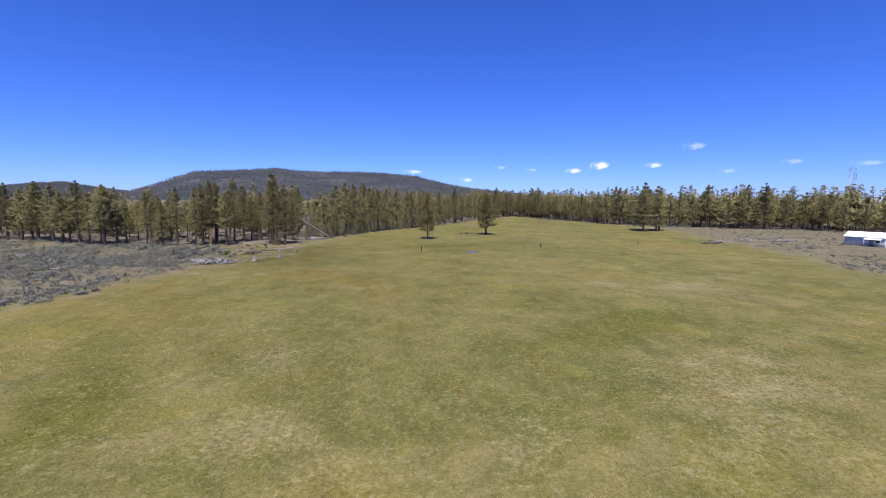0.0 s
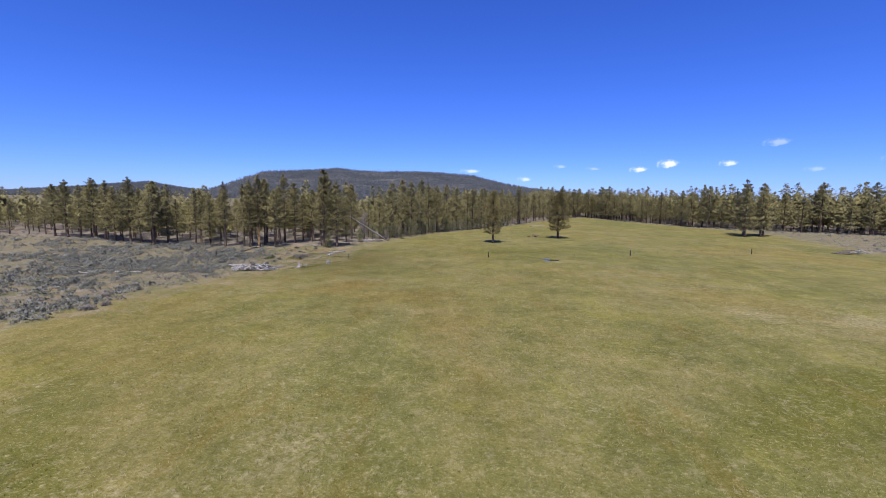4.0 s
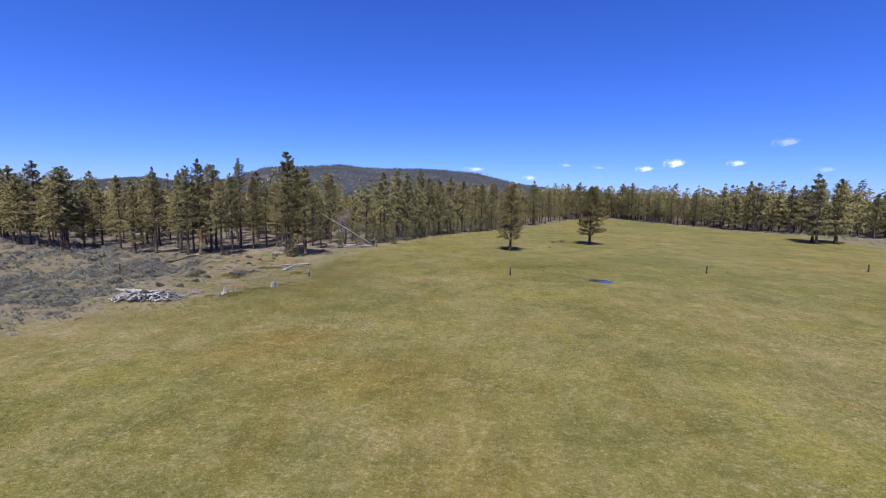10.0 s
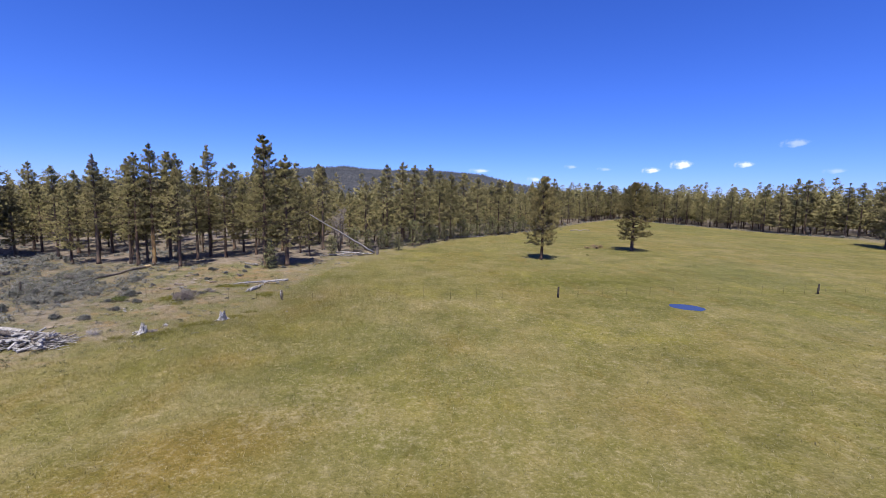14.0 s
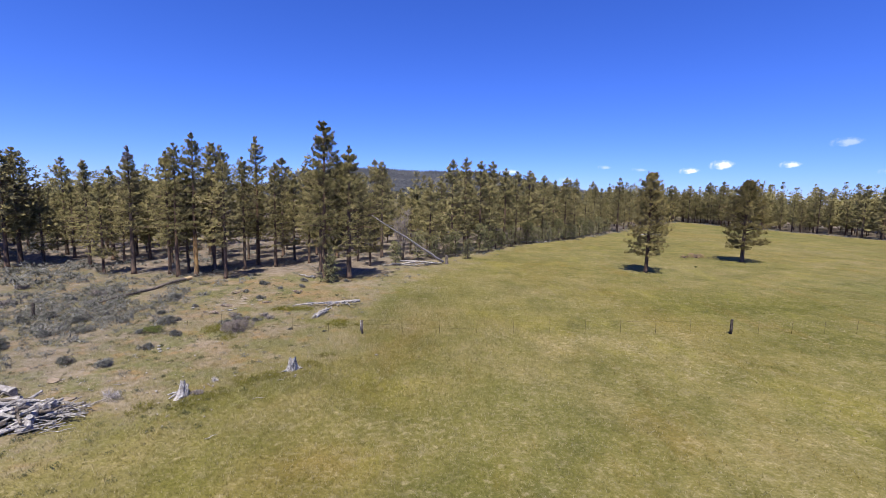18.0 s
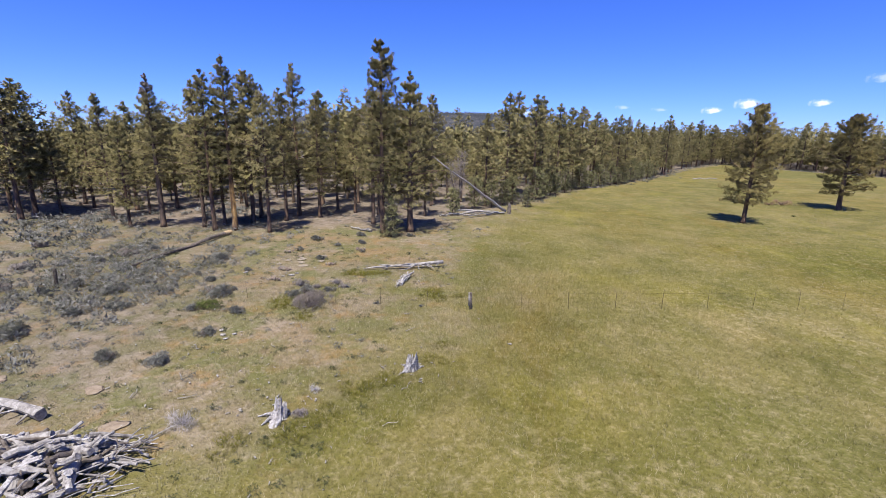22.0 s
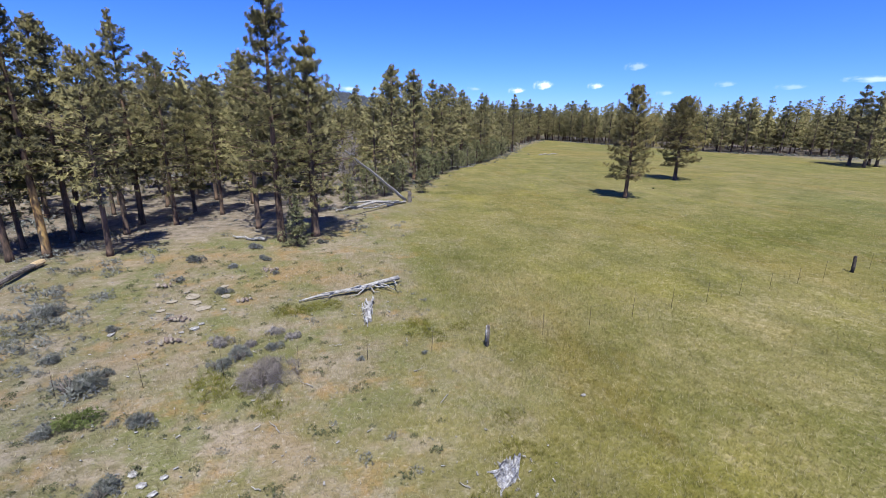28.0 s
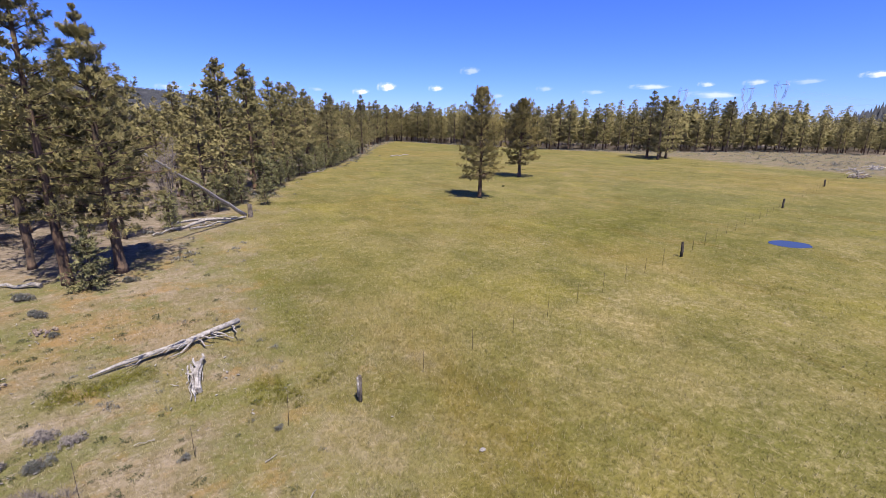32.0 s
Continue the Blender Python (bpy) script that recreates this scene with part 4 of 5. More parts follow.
for i, (x, y, h, broad) in enumerate(low_trees):
    v, t, sw = tmpl[i % 8]
    w = (i * 2.39996) % 6.28318
    c, s = math.cos(w), math.sin(w)
    vs.append(np.stack([v[:, 0] * c - v[:, 1] * s, v[:, 0] * s + v[:, 1] * c, v[:, 2]], 1) * (h / 16 * broad, h / 16 * broad, h / 16) + (x, y, 0))
    sws.append(np.stack([sw[:, 0] * c - sw[:, 1] * s, sw[:, 0] * s + sw[:, 1] * c, sw[:, 2]], 1))
    ts.append(t + off)
    # inner skirts take a darker tint: the crown's inside shade put into colour
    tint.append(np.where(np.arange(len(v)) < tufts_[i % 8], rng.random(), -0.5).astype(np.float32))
    off += len(v)
    r0 = h * 0.012
    tv.append(np.array([(x + r0 * math.cos(q), y + r0 * math.sin(q), -0.2) for q in (0, 2.1, 4.2)] + [(x, y, h * 0.9)]))
    tt.append(np.array([(0, 1, 3), (1, 2, 3), (2, 0, 3)]) + toff)
    toff += 4
woods = thing("far_woods", "dense stand of green pines behind the meadow", "forest", kind="stuff")
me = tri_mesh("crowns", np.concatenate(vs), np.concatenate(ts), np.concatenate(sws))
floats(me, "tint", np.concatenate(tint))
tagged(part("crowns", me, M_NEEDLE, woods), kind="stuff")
tagged(part("trunks", tri_mesh("trunks", np.concatenate(tv), np.concatenate(tt)), M_BARK, woods), kind="stuff")

# ---------- sagebrush ----------
def bush_arrays(rz, count, spikes, size, flat=0.75, wide=0.22):
    """An uneven shrub, one unit wide, of several rounded lobes of leaves."""
    lobes = 7 if count > 100 else 3
    w, q = rz.uniform(0, 6.283, lobes), 0.62 * np.sqrt(rz.random(lobes))
    size_of = rz.uniform(0.28, 0.52, lobes) if lobes > 3 else rz.uniform(0.42, 0.62, lobes)
    mid = np.stack([q * np.cos(w), q * np.sin(w), rz.uniform(0.05, 0.32, lobes) * flat], 1)
    d = unit(rz, count)
    d[:, 2] = np.abs(d[:, 2]) * 1.1 - 0.15
    pick = rz.integers(0, lobes, count)
    at = mid[pick] + d * (size_of[pick] * rz.uniform(0.5, 1.0, count) ** 0.5)[:, None] * np.array([1, 1, flat * 1.15])
    at[:, 2] = np.maximum(at[:, 2], 0.03)
    return clumps(rz, at, size * rz.uniform(0.7, 1.3, count), spikes, lift=(0, 0, 0.5), out=d * 0.5, wide=wide)


rng = np.random.default_rng(31)
btm = [bush_arrays(np.random.default_rng(600 + i), 16, 4, 0.36, 0.6 + 0.1 * (i % 3), 0.36) for i in range(7)]
weed_ = [bush_arrays(np.random.default_rng(680 + i), 24, 6, 0.23, 0.62, 0.26) for i in range(7)]
fine = [bush_arrays(np.random.default_rng(650 + i), 30, 7, 0.24, 0.6 + 0.1 * (i % 3), 0.2) for i in range(7)]
px, py = rng.uniform(-150, 200, 130000), rng.uniform(15, 200, 130000)
near_ = (px > -50) & (px < -21) & (py > 62) & (py < 106)
sd, wd_ = sage_depth(px, py), wood_depth(px, py)
reach = np.hypot(px + 15, py - 70)
dens = 0.8 * (np.where(near_, 0.20 + 0.20 * (px < -39), 0.07 + 0.10 * ((px < -50) & (px > -85) & (py > 60) & (py < 108))) * (sd > 0.5) + 0.42 * brush(px, py)) * np.clip(1.2 - reach / 140, 0.2, 1.0)
dens *= np.where((px < -36) & (px > -85) & (py < 90), 1.7, 1.0)
patch = np.array([noise.noise((x * 0.09, y * 0.09, 1.7)) for x, y in zip(px, py)])
keep = rng.random(len(px)) < dens * np.clip(0.75 + patch * 1.4, 0.1, 1.4)
sx, sy = px[keep], py[keep]
vs, ts, tint, off, sws = [], [], [], 0, []
for i, (x, y) in enumerate(zip(sx, sy)):
    close = -50 < x < -15 and 64 < y < 106
    v, t, sw = (fine if i % 2 else weed_)[i % 7] if close else weed_[i % 7] if -58 < x <= -30 and 55 < y < 112 else btm[i % 7]
    w, k = rng.uniform(0, 6.28), rng.choice((0.34, 0.46, 0.60, 0.82), p=(0.30, 0.36, 0.26, 0.08)) * rng.uniform(0.8, 1.2)
    c, s = math.cos(w), math.sin(w)
    k *= 0.42 if x > -38 and close else 1.3 if x < -39 else 1.0
    vs.append(np.stack([v[:, 0] * c - v[:, 1] * s, v[:, 0] * s + v[:, 1] * c, v[:, 2]], 1) * k + (x, y, -0.06))
    sws.append(np.stack([sw[:, 0] * c - sw[:, 1] * s, sw[:, 0] * s + sw[:, 1] * c, sw[:, 2]], 1))
    ts.append(t + off)
    tint.append(np.full(len(v), rng.random() * 1.0, np.float32))
    off += len(v)
# brush along the foot of the far forest
for i in range(800):
    j = rng.integers(12, len(FRONT) - 3)
    (x0, y0), (x1, y1) = FRONT[j], FRONT[j + 1]
    u = rng.random()
    x, y = x0 + (x1 - x0) * u + rng.normal() * 2.6, y0 + (y1 - y0) * u + rng.normal() * 2.6
    v, t, sw = (weed_ if y < 175 else btm)[i % 7]
    vs.append(v * rng.uniform(0.35, 0.85) + (x, y, -0.06))
    sws.append(sw)
    ts.append(t + off)
    tint.append(np.full(len(v), rng.uniform(-1.6, 0.4), np.float32))
    off += len(v)
me = tri_mesh("sagebrush_cover", np.concatenate(vs), np.concatenate(ts), np.concatenate(sws))
floats(me, "tint", np.concatenate(tint))
me.materials.append(M_SAGE)
tagged(new("sagebrush_cover", me), "grey-green sagebrush scattered over dry soil", "sagebrush", kind="stuff")


class ShrubKind:
    def __init__(self, seed, name, label, material, tufts, spikes, size, flat):
        self.args, self.first = (seed, name, label, material, tufts, spikes, size, flat), None

    def at(self, x, y, r, label=""):
        seed, name, text, material, tufts, spikes, size, flat = self.args
        if self.first is None:
            rz = np.random.default_rng(seed)
            ob = thing(name, text, "shrub")
            v, t, sw = bush_arrays(rz, tufts, spikes, size, flat, 0.022 if tufts < 20 else 0.045 if name == "dry_shrub" else 0.17)
            part("leaves", tri_mesh("leaves", v, t, sw), material, ob)
            g = Geo()
            for i in range(14):
                d = unit(rz, 1)[0]
                d[2] = abs(d[2]) + 0.4
                g.tube(((0, 0, -0.05), tuple(d * 0.22 + (0.03, 0, 0)), tuple(d * 0.42)), (0.045, 0.025, 0.010), 4)
            tagged(part("woody_base", g, M_DEADWOOD_DARK, ob), kind="stuff")
            self.first = ob
        else:
            ob = copy_thing(self.first, Matrix.Identity(4))
        ob.matrix_basis = pose(x, y, -0.03, 0, 0, (x * 71 + y * 31) % 360) @ Matrix.Diagonal((r, r, r, 1))
        return tagged(ob, label or text, "shrub")


sage = ShrubKind(701, "sagebrush", "olive-grey sagebrush on dry ground", M_SAGE, 260, 12, 0.15, 0.72)
grey = ShrubKind(702, "sagebrush", "pale grey woody sagebrush on dry ground", M_SAGE_GREY, 260, 12, 0.16, 0.8)
leafy = ShrubKind(703, "green_shrub", "bright green leafy shrub beside sagebrush", M_SHRUB_GREEN, 260, 11, 0.14, 0.75)
thorn = ShrubKind(704, "dry_shrub", "leafless grey-brown shrub with bare twigs", M_TWIG, 460, 14, 0.17, 0.85)
thorn.at(-29.4, 83.0, 1.35, "large leafless grey-brown shrub by the fence")
for x, y, r in ((-41, 92.2, 1.1), (-32.7, 93.6, 0.62), (-36.2, 83.8, 1.15), (-33.3, 75.4, 0.75), (-35.4, 75.2, 0.7), (-42.3, 76.2, 1.2), (-32.8, 81.4, 0.65), (-42.6, 83.5, 1.0)):
    sage.at(x, y, r)
for x, y, r in ((-32.9, 78.2, 0.62), (-41.5, 79.9, 0.8), (-35.8, 100.5, 0.8), (-33.3, 98.5, 0.5), (-31.3, 100.0, 0.5), (-36.0, 96.0, 0.5), (-38.3, 86.7, 0.6), (-46.4, 83.9, 0.9),
                (-31.0, 99.6, 0.45), (-30.2, 96.4, 0.35), (-36, 81.5, 0.55), (-34.8, 90.3, 0.4), (-36.8, 89.2, 0.45), (-35.4, 84.9, 0.4), (-27.2, 103.9, 0.6), (-32.2, 103.2, 0.7), (-30.6, 85.2, 0.75), (-31.4, 84.6, 0.6), (-29.2, 86.0, 0.5), (-25.6, 84.0, 0.25), (-22.8, 84.1, 0.22)):
    sage.at(x, y, r)
for x, y, r in ((-31.6, 86.7, 0.62), (-38.7, 40.6, 0.95), (-38.2, 42.6, 0.8), (-41.6, 47, 0.9), (-48.9, 91.7, 0.9), (-53.3, 86.7, 0.9), (-29.4, 87.5, 0.5), (-28.6, 86.8, 0.45), (-49.8, 82.2, 0.9), (-58.5, 93.2, 0.8), (-30.3, 86.4, 0.4)):
    grey.at(x, y, r)
spiky = ShrubKind(706, "dry_shrub", "dead pale grey shrub of stiff radiating stems", M_TWIG_PALE, 14, 40, 0.85, 0.3)
spiky.at(-29.1, 71.4, 0.5)
spiky.at(-25.4, 74.2, 0.22)
leafy.at(-35.0, 81.9, 0.85)
leafy.at(22.8, 127.3, 0.35, "low green shrub in the meadow")
red_ = ShrubKind(705, "dry_shrub", "bare reddish-brown shrub in the meadow", M_TWIG_BROWN, 260, 12, 0.18, 0.8)
red_.at(28.6, 140.6, 1.5, "bare brown shrub in the meadow by the lone pines")
red_.at(26.3, 140.0, 0.8, "bare brown shrub in the meadow by the lone pines")

# bare grey tree beside the leaning dead trunk
rz = np.random.default_rng(88)
ob = thing("bare_tree", "leafless grey tree with fine purple-grey twigs", "tree", -24.2, 122.6)
g, tips = Geo(), []
for i in range(5):
    w, lean = i * 1.3, rz.uniform(0.10, 0.28)
    top = Vector((math.cos(w) * lean * 7, math.sin(w) * lean * 7, rz.uniform(6.0, 8.0)))
    g.tube(((0.1 * math.cos(w), 0.1 * math.sin(w), -0.1), tuple(top * 0.5 + Vector((0, 0, 0.3))), tuple(top)), (0.10, 0.06, 0.015), 6, rz, 0.1)
    for j in range(16):
        u = rz.uniform(0.3, 1.0)
        s_ = top * u
        e_ = s_ + Vector(unit(rz, 1)[0]) * rz.uniform(0.5, 1.3) + Vector((0, 0, 0.5))
        g.tube((tuple(s_), tuple(e_)), (0.025, 0.008), 3)
        tips += [tuple(s_.lerp(e_, q)) for q in (0.5, 0.8, 1.0)]
tagged(part("stems", g, M_DEADWOOD_DARK, ob), kind="stuff")
v, t, sw = clumps(rz, np.array(tips), np.full(len(tips), 0.75), 10, wide=0.025)
tagged(part("twigs", tri_mesh("twigs", v, t), M_TWIG, ob), kind="stuff")


# ---------- dead wood ----------
def crooked(rz, a, b, r0, r1, steps=6, bend=0.05):
    a, b = Vector(a), Vector(b)
    ln = (b - a).length
    pts = []
    for i in range(steps + 1):
        k = i / steps
        q = a.lerp(b, k)
        if 0 < i < steps:
            q = q + Vector(rz.normal(size=3)) * ln * bend * 0.4
        pts.append(tuple(q))
    return pts, [r0 + (r1 - r0) * i / steps for i in range(steps + 1)]


def log_geo(rz, a, b, r0, r1, sides=9, bend=0.05, steps=6):
    g = Geo().tube(*crooked(rz, a, b, r0, r1, steps, bend), sides, rz, 0.2)
    g.flat = True
    return g


rz = np.random.default_rng(901)
# leaning dead trunk with its torn base and the logs under it
ob = thing("leaning_dead_tree", "bleached dead trunk leaning out of the trees", "dead tree", -17.5, 121.5)
part("trunk", Geo().tube(*crooked(rz, (0, 0, 0.25), (-8.4, -11.9, 7.9), 0.20, 0.06, 9, 0.006), 9, rz, 0.1), M_STUMP, ob)
for i in range(6):
    k = rz.uniform(0.25, 0.95)
    s_ = Vector((-8.4 * k, -11.9 * k, 0.25 + 7.65 * k))
    e_ = s_ + Vector(rz.normal(size=3)) * 0.5
    part("snag", log_geo(rz, s_, e_, 0.035, 0.012, 5, 0.05, 2), M_DEADWOOD, ob)
ob = thing("tree_stump", "tall broken grey stump at the forest edge", "stump", -17.0, 121.6)
part("stump", log_geo(rz, (0, 0, -0.1), (0.05, 0.1, 1.35), 0.30, 0.22, 11, 0.02, 4), M_DEADWOOD_DARK, ob)
for a, b, r in (((-25.0, 118.6, 0.2), (-17.6, 120.6, 0.25), 0.17), ((-24.4, 119.8, 0.35), (-18.4, 121.3, 0.2), 0.13), ((-23.0, 117.6, 0.15), (-19.2, 119.6, 0.16), 0.10), ((-21.5, 121.8, 0.2), (-19.0, 119.2, 0.6), 0.09),
                ((-26, 116.5, 0.12), (-23.6, 118.6, 0.2), 0.10), ((-22.6, 120.4, 0.1), (-20.4, 118.4, 0.35), 0.06)):
    ob = thing("fallen_log", "grey fallen log under the leaning dead trunk", "log", *a[:2], group="logs under the dead trunk")
    part("log", log_geo(rz, (0, 0, a[2]), (b[0] - a[0], b[1] - a[1], b[2]), r, r * 0.6), M_DEADWOOD, ob)
for x, y, turn, ln in ((-2.2, 161.2, 40, 6), (0.8, 161.6, 20, 4), (36, 196, 10, 7), (-31.9, 105.2, 150, 3.2), (-57.8, 64.2, 15, 5), (-53, 63.8, 5, 4), (-59.5, 63.1, -8, 4)):
    c, s = math.cos(radians(turn)) * ln, math.sin(radians(turn)) * ln
    ob = thing("fallen_log", "weathered grey log lying in brush", "log", x, y)
    part("log", log_geo(rz, (0, 0, 0.1), (c, s, 0.14), 0.15, 0.07), M_DEADWOOD, ob)

# fallen log with broken branches, and the root piece before it
ob = thing("fallen_log", "bleached fallen trunk with broken branches on dry grass", "log", -28.5, 91.1)
part("log", Geo().tube([(0, 0, 0.06), (1.0, 0.30, 0.16), (2.2, 0.60, 0.22), (3.4, 0.95, 0.24), (4.6, 1.45, 0.30), (5.9, 1.95, 0.36)], (0.03, 0.08, 0.10, 0.11, 0.125, 0.135), 9, rz, 0.16), M_DEADWOOD, ob)
for i in range(16):
    k = rz.uniform(0.3, 0.98)
    s_ = Vector((5.9 * k, 1.9 * k, 0.2))
    e_ = s_ + Vector((rz.uniform(-1.6, 1.6), rz.uniform(-1.4, -0.3), rz.uniform(-0.05, 0.3)))
    part("branch", log_geo(rz, s_, e_, rz.uniform(0.045, 0.08), 0.02, 5, 0.12, 3), M_DEADWOOD, ob)
ob = thing("root_snag", "bleached split root end lying in grass", "dead wood", -24.9, 88.6)
body = Geo().tube([(0.0, -0.85, 0.07), (0.02, -0.3, 0.12), (0.08, 0.3, 0.16), (0.20, 0.9, 0.17), (0.30, 1.3, 0.18)], (0.12, 0.16, 0.16, 0.12, 0.06), 12, rz, 0.4)
body.flat = True
part("trunk", body, M_DEADWOOD, ob)
part("fork", log_geo(rz, (0.18, 0.7, 0.2), (0.42, 1.75, 0.30), 0.09, 0.04, 7, 0.10, 5), M_DEADWOOD, ob)
part("fork", log_geo(rz, (0.16, 0.9, 0.2), (0.05, 1.55, 0.26), 0.07, 0.04, 7, 0.10, 4), M_STUMP, ob)
part("fork", log_geo(rz, (0.0, 0.3, 0.16), (-0.30, 0.55, 0.20), 0.08, 0.03, 6, 0.10, 3), M_DEADWOOD, ob)
for i in range(30):
    w, u, ln = rz.normal() * 0.11, rz.uniform(-1.1, 0.8), rz.uniform(0.4, 1.1)
    spread = 1.0 if u > -0.4 else 2.5
    part("splinter", log_geo(rz, (w + 0.1 * u, u + ln * 0.6, rz.uniform(0.12, 0.26)), (w * spread + 0.1 * u - 0.05, u - ln * 0.5, rz.uniform(0.02, 0.16)), rz.uniform(0.025, 0.055), 0.015, 5, 0.07, 3), (M_STUMP, M_DEADWOOD, M_DEADWOOD, M_DEADWOOD_DARK)[i % 4], ob)

# long dark log with a pale sawn end
ob = thing("fallen_log", "long dark fallen log with a pale sawn end", "log", -45.8, 101.0)
part("log", log_geo(rz, (0, 0, 0.2), (0.1, -12.9, 0.14), 0.20, 0.07, 9, 0.012, 9), M_DEADWOOD_DARK, ob)
part("sawn_end", log_geo(rz, (0.02, 0.55, 0.21), (0.0, -0.5, 0.2), 0.205, 0.21, 9, 0.0, 2), M_CUT, ob, "pale orange sawn end")
for i in range(9):
    s_ = Vector((0.05, -rz.uniform(4, 12.5), 0.15))
    part("branch", log_geo(rz, s_, s_ + Vector((rz.uniform(-1.2, 1.2), rz.uniform(-0.9, 0.2), rz.uniform(0, 0.35))), 0.03, 0.01, 5, 0.1, 3), M_DEADWOOD_DARK, ob)


def root_stump(x, y, h, turn, lean, wide):
    """A split, fluted stump whose flared foot runs out into flat roots."""
    ob = thing("tree_stump", "bleached old stump with splayed roots in grass", "stump", x, y, 0, turn)
    lobes = [(rz.uniform(0, 6.28), rz.uniform(0.5, 1.1)) for k in range(6)]
    g, sides, rings = Geo(), 30, 9
    for i in range(rings):
        u = i / (rings - 1)
        for k in range(sides):
            w = 2 * math.pi * k / sides
            flare = sum(a * max(0.0, math.cos(w - c)) ** 10 for c, a in lobes) * (1 - u) ** 2.2
            flute = 0.42 * noise.noise((math.cos(w) * 3.2, math.sin(w) * 3.2, x + u * 0.6)) + 0.34 * noise.noise((math.cos(w) * 6, math.sin(w) * 6, y + u * 3))
            r = wide * (0.72 + 0.28 * (1 - u) + flute + flare)
            z = h * u * (1 + (0.9 * noise.noise((math.cos(w) * 2.6, math.sin(w) * 2.1, x)) if i > rings - 4 else 0)) - 0.06
            g.v.append((lean * u + r * math.cos(w), r * math.sin(w), z))
    for i in range(rings - 1):
        for k in range(sides):
            o, m = i * sides, (k + 1) % sides
            g.f.append((o + k, o + m, o + sides + m, o + sides + k))
    g.v.append((lean, 0, h * 0.62))
    g.f += [((rings - 1) * sides + k, (rings - 1) * sides + (k + 1) % sides, rings * sides) for k in range(sides)]
    g.flat = True
    part("stump", g, M_STUMP, ob)
    for c, a in lobes:
        q = wide * (1.3 + a) + rz.uniform(0.05, 0.3)
        part("root", log_geo(rz, (wide * 0.8 * math.cos(c), wide * 0.8 * math.sin(c), 0.10), (q * math.cos(c + 0.2), q * math.sin(c + 0.2), -0.02), 0.07, 0.025, 6, 0.07, 4), M_STUMP, ob)
    for i in range(18):
        w = rz.uniform(0, 6.28)
        a, b = wide * 0.7, wide * rz.uniform(1.0, 1.7)
        part("splinter", log_geo(rz, (a * math.cos(w), a * math.sin(w), h * rz.uniform(0.3, 0.7)), (b * math.cos(w), b * math.sin(w), rz.uniform(-0.02, 0.08)), 0.035, 0.012, 5, 0.06, 3), M_STUMP, ob)
    return ob


root_stump(-25.9, 72.3, 0.62, 20, 0.05, 0.22)
root_stump(-21.95, 76.4, 0.70, 130, -0.16, 0.24)
thorn.at(-25.3, 72.5, 0.35, "small dry shrub growing beside a stump")
# chips and sticks in the grass
for i in range(24):
    x, y = rz.choice((-25.5, -22.5, -30, -33.5, -28.5)) + rz.normal() * 1.6, 0
    y = {0: 74, 1: 78.5, 2: 84}[i % 3] + rz.normal() * 2.8
    w, ln = rz.uniform(0, 3.14), rz.uniform(0.2, 0.75)
    ob = thing("stick", "short bleached stick in the grass", "stick", x, y, group="sticks in the grass")
    part("stick", log_geo(rz, (0, 0, 0.03), (ln * math.cos(w), ln * math.sin(w), 0.04), 0.02, 0.010, 5, 0.12, 4), M_DEADWOOD, ob)

# bleached chips of wood and stone strewn over the worn ground
rc = np.random.default_rng(321)
g = Geo()
for cx_, cy_, sp_, num_ in ((-33.6, 88.2, 1.6, 70), (-35.0, 91.5, 2.2, 60), (-30.5, 97.0, 2.0, 50), (-26.0, 72.6, 1.3, 60), (-22.0, 76.4, 1.0, 50), (-32.3, 70.0, 3.0, 80), (-25.0, 89.5, 1.8, 70),
                            (-33.0, 80.0, 1.2, 30), (-30.5, 75.0, 5.0, 110), (-38.0, 84.0, 6.0, 120), (-40.0, 96.0, 6.0, 120), (-21.0, 119.0, 2.5, 40)):
    for i in range(num_ * 2 // 3):
        x, y, w, ln = cx_ + rc.normal() * sp_, cy_ + rc.normal() * sp_, rc.uniform(0, 3.14), rc.uniform(0.04, 0.15)
        g.box(pose(x, y, 0.01, rc.uniform(-15, 15), rc.uniform(-15, 15), math.degrees(w)), ln, ln * rc.uniform(0.15, 0.5), 0.015)
g.flat = True
me = g.mesh("wood_chips")
me.materials.append(M_DEADWOOD)
tagged(new("wood_chips", me), "small bleached chips of wood strewn on dry ground", "wood chips", kind="stuff")
# low green weeds
vs, ts, off, sws = [], [], 0, []
for i in range(620):
    x, y = rc.uniform(-52, -23), rc.uniform(64, 104)
    k = rc.uniform(0.10, 0.34)
    v, t, sw = weed_[i % 7]
    vs.append(v * (k, k, k * 0.8) + (x, y, -0.04))
    sws.append(sw)
    ts.append(t + off)
    off += len(v)
me = tri_mesh("low_weeds", np.concatenate(vs), np.concatenate(ts), np.concatenate(sws))
me.materials.append(M_WEED)
tagged(new("low_weeds", me), "low grey-green weeds scattered over dry ground", "weeds", kind="stuff")

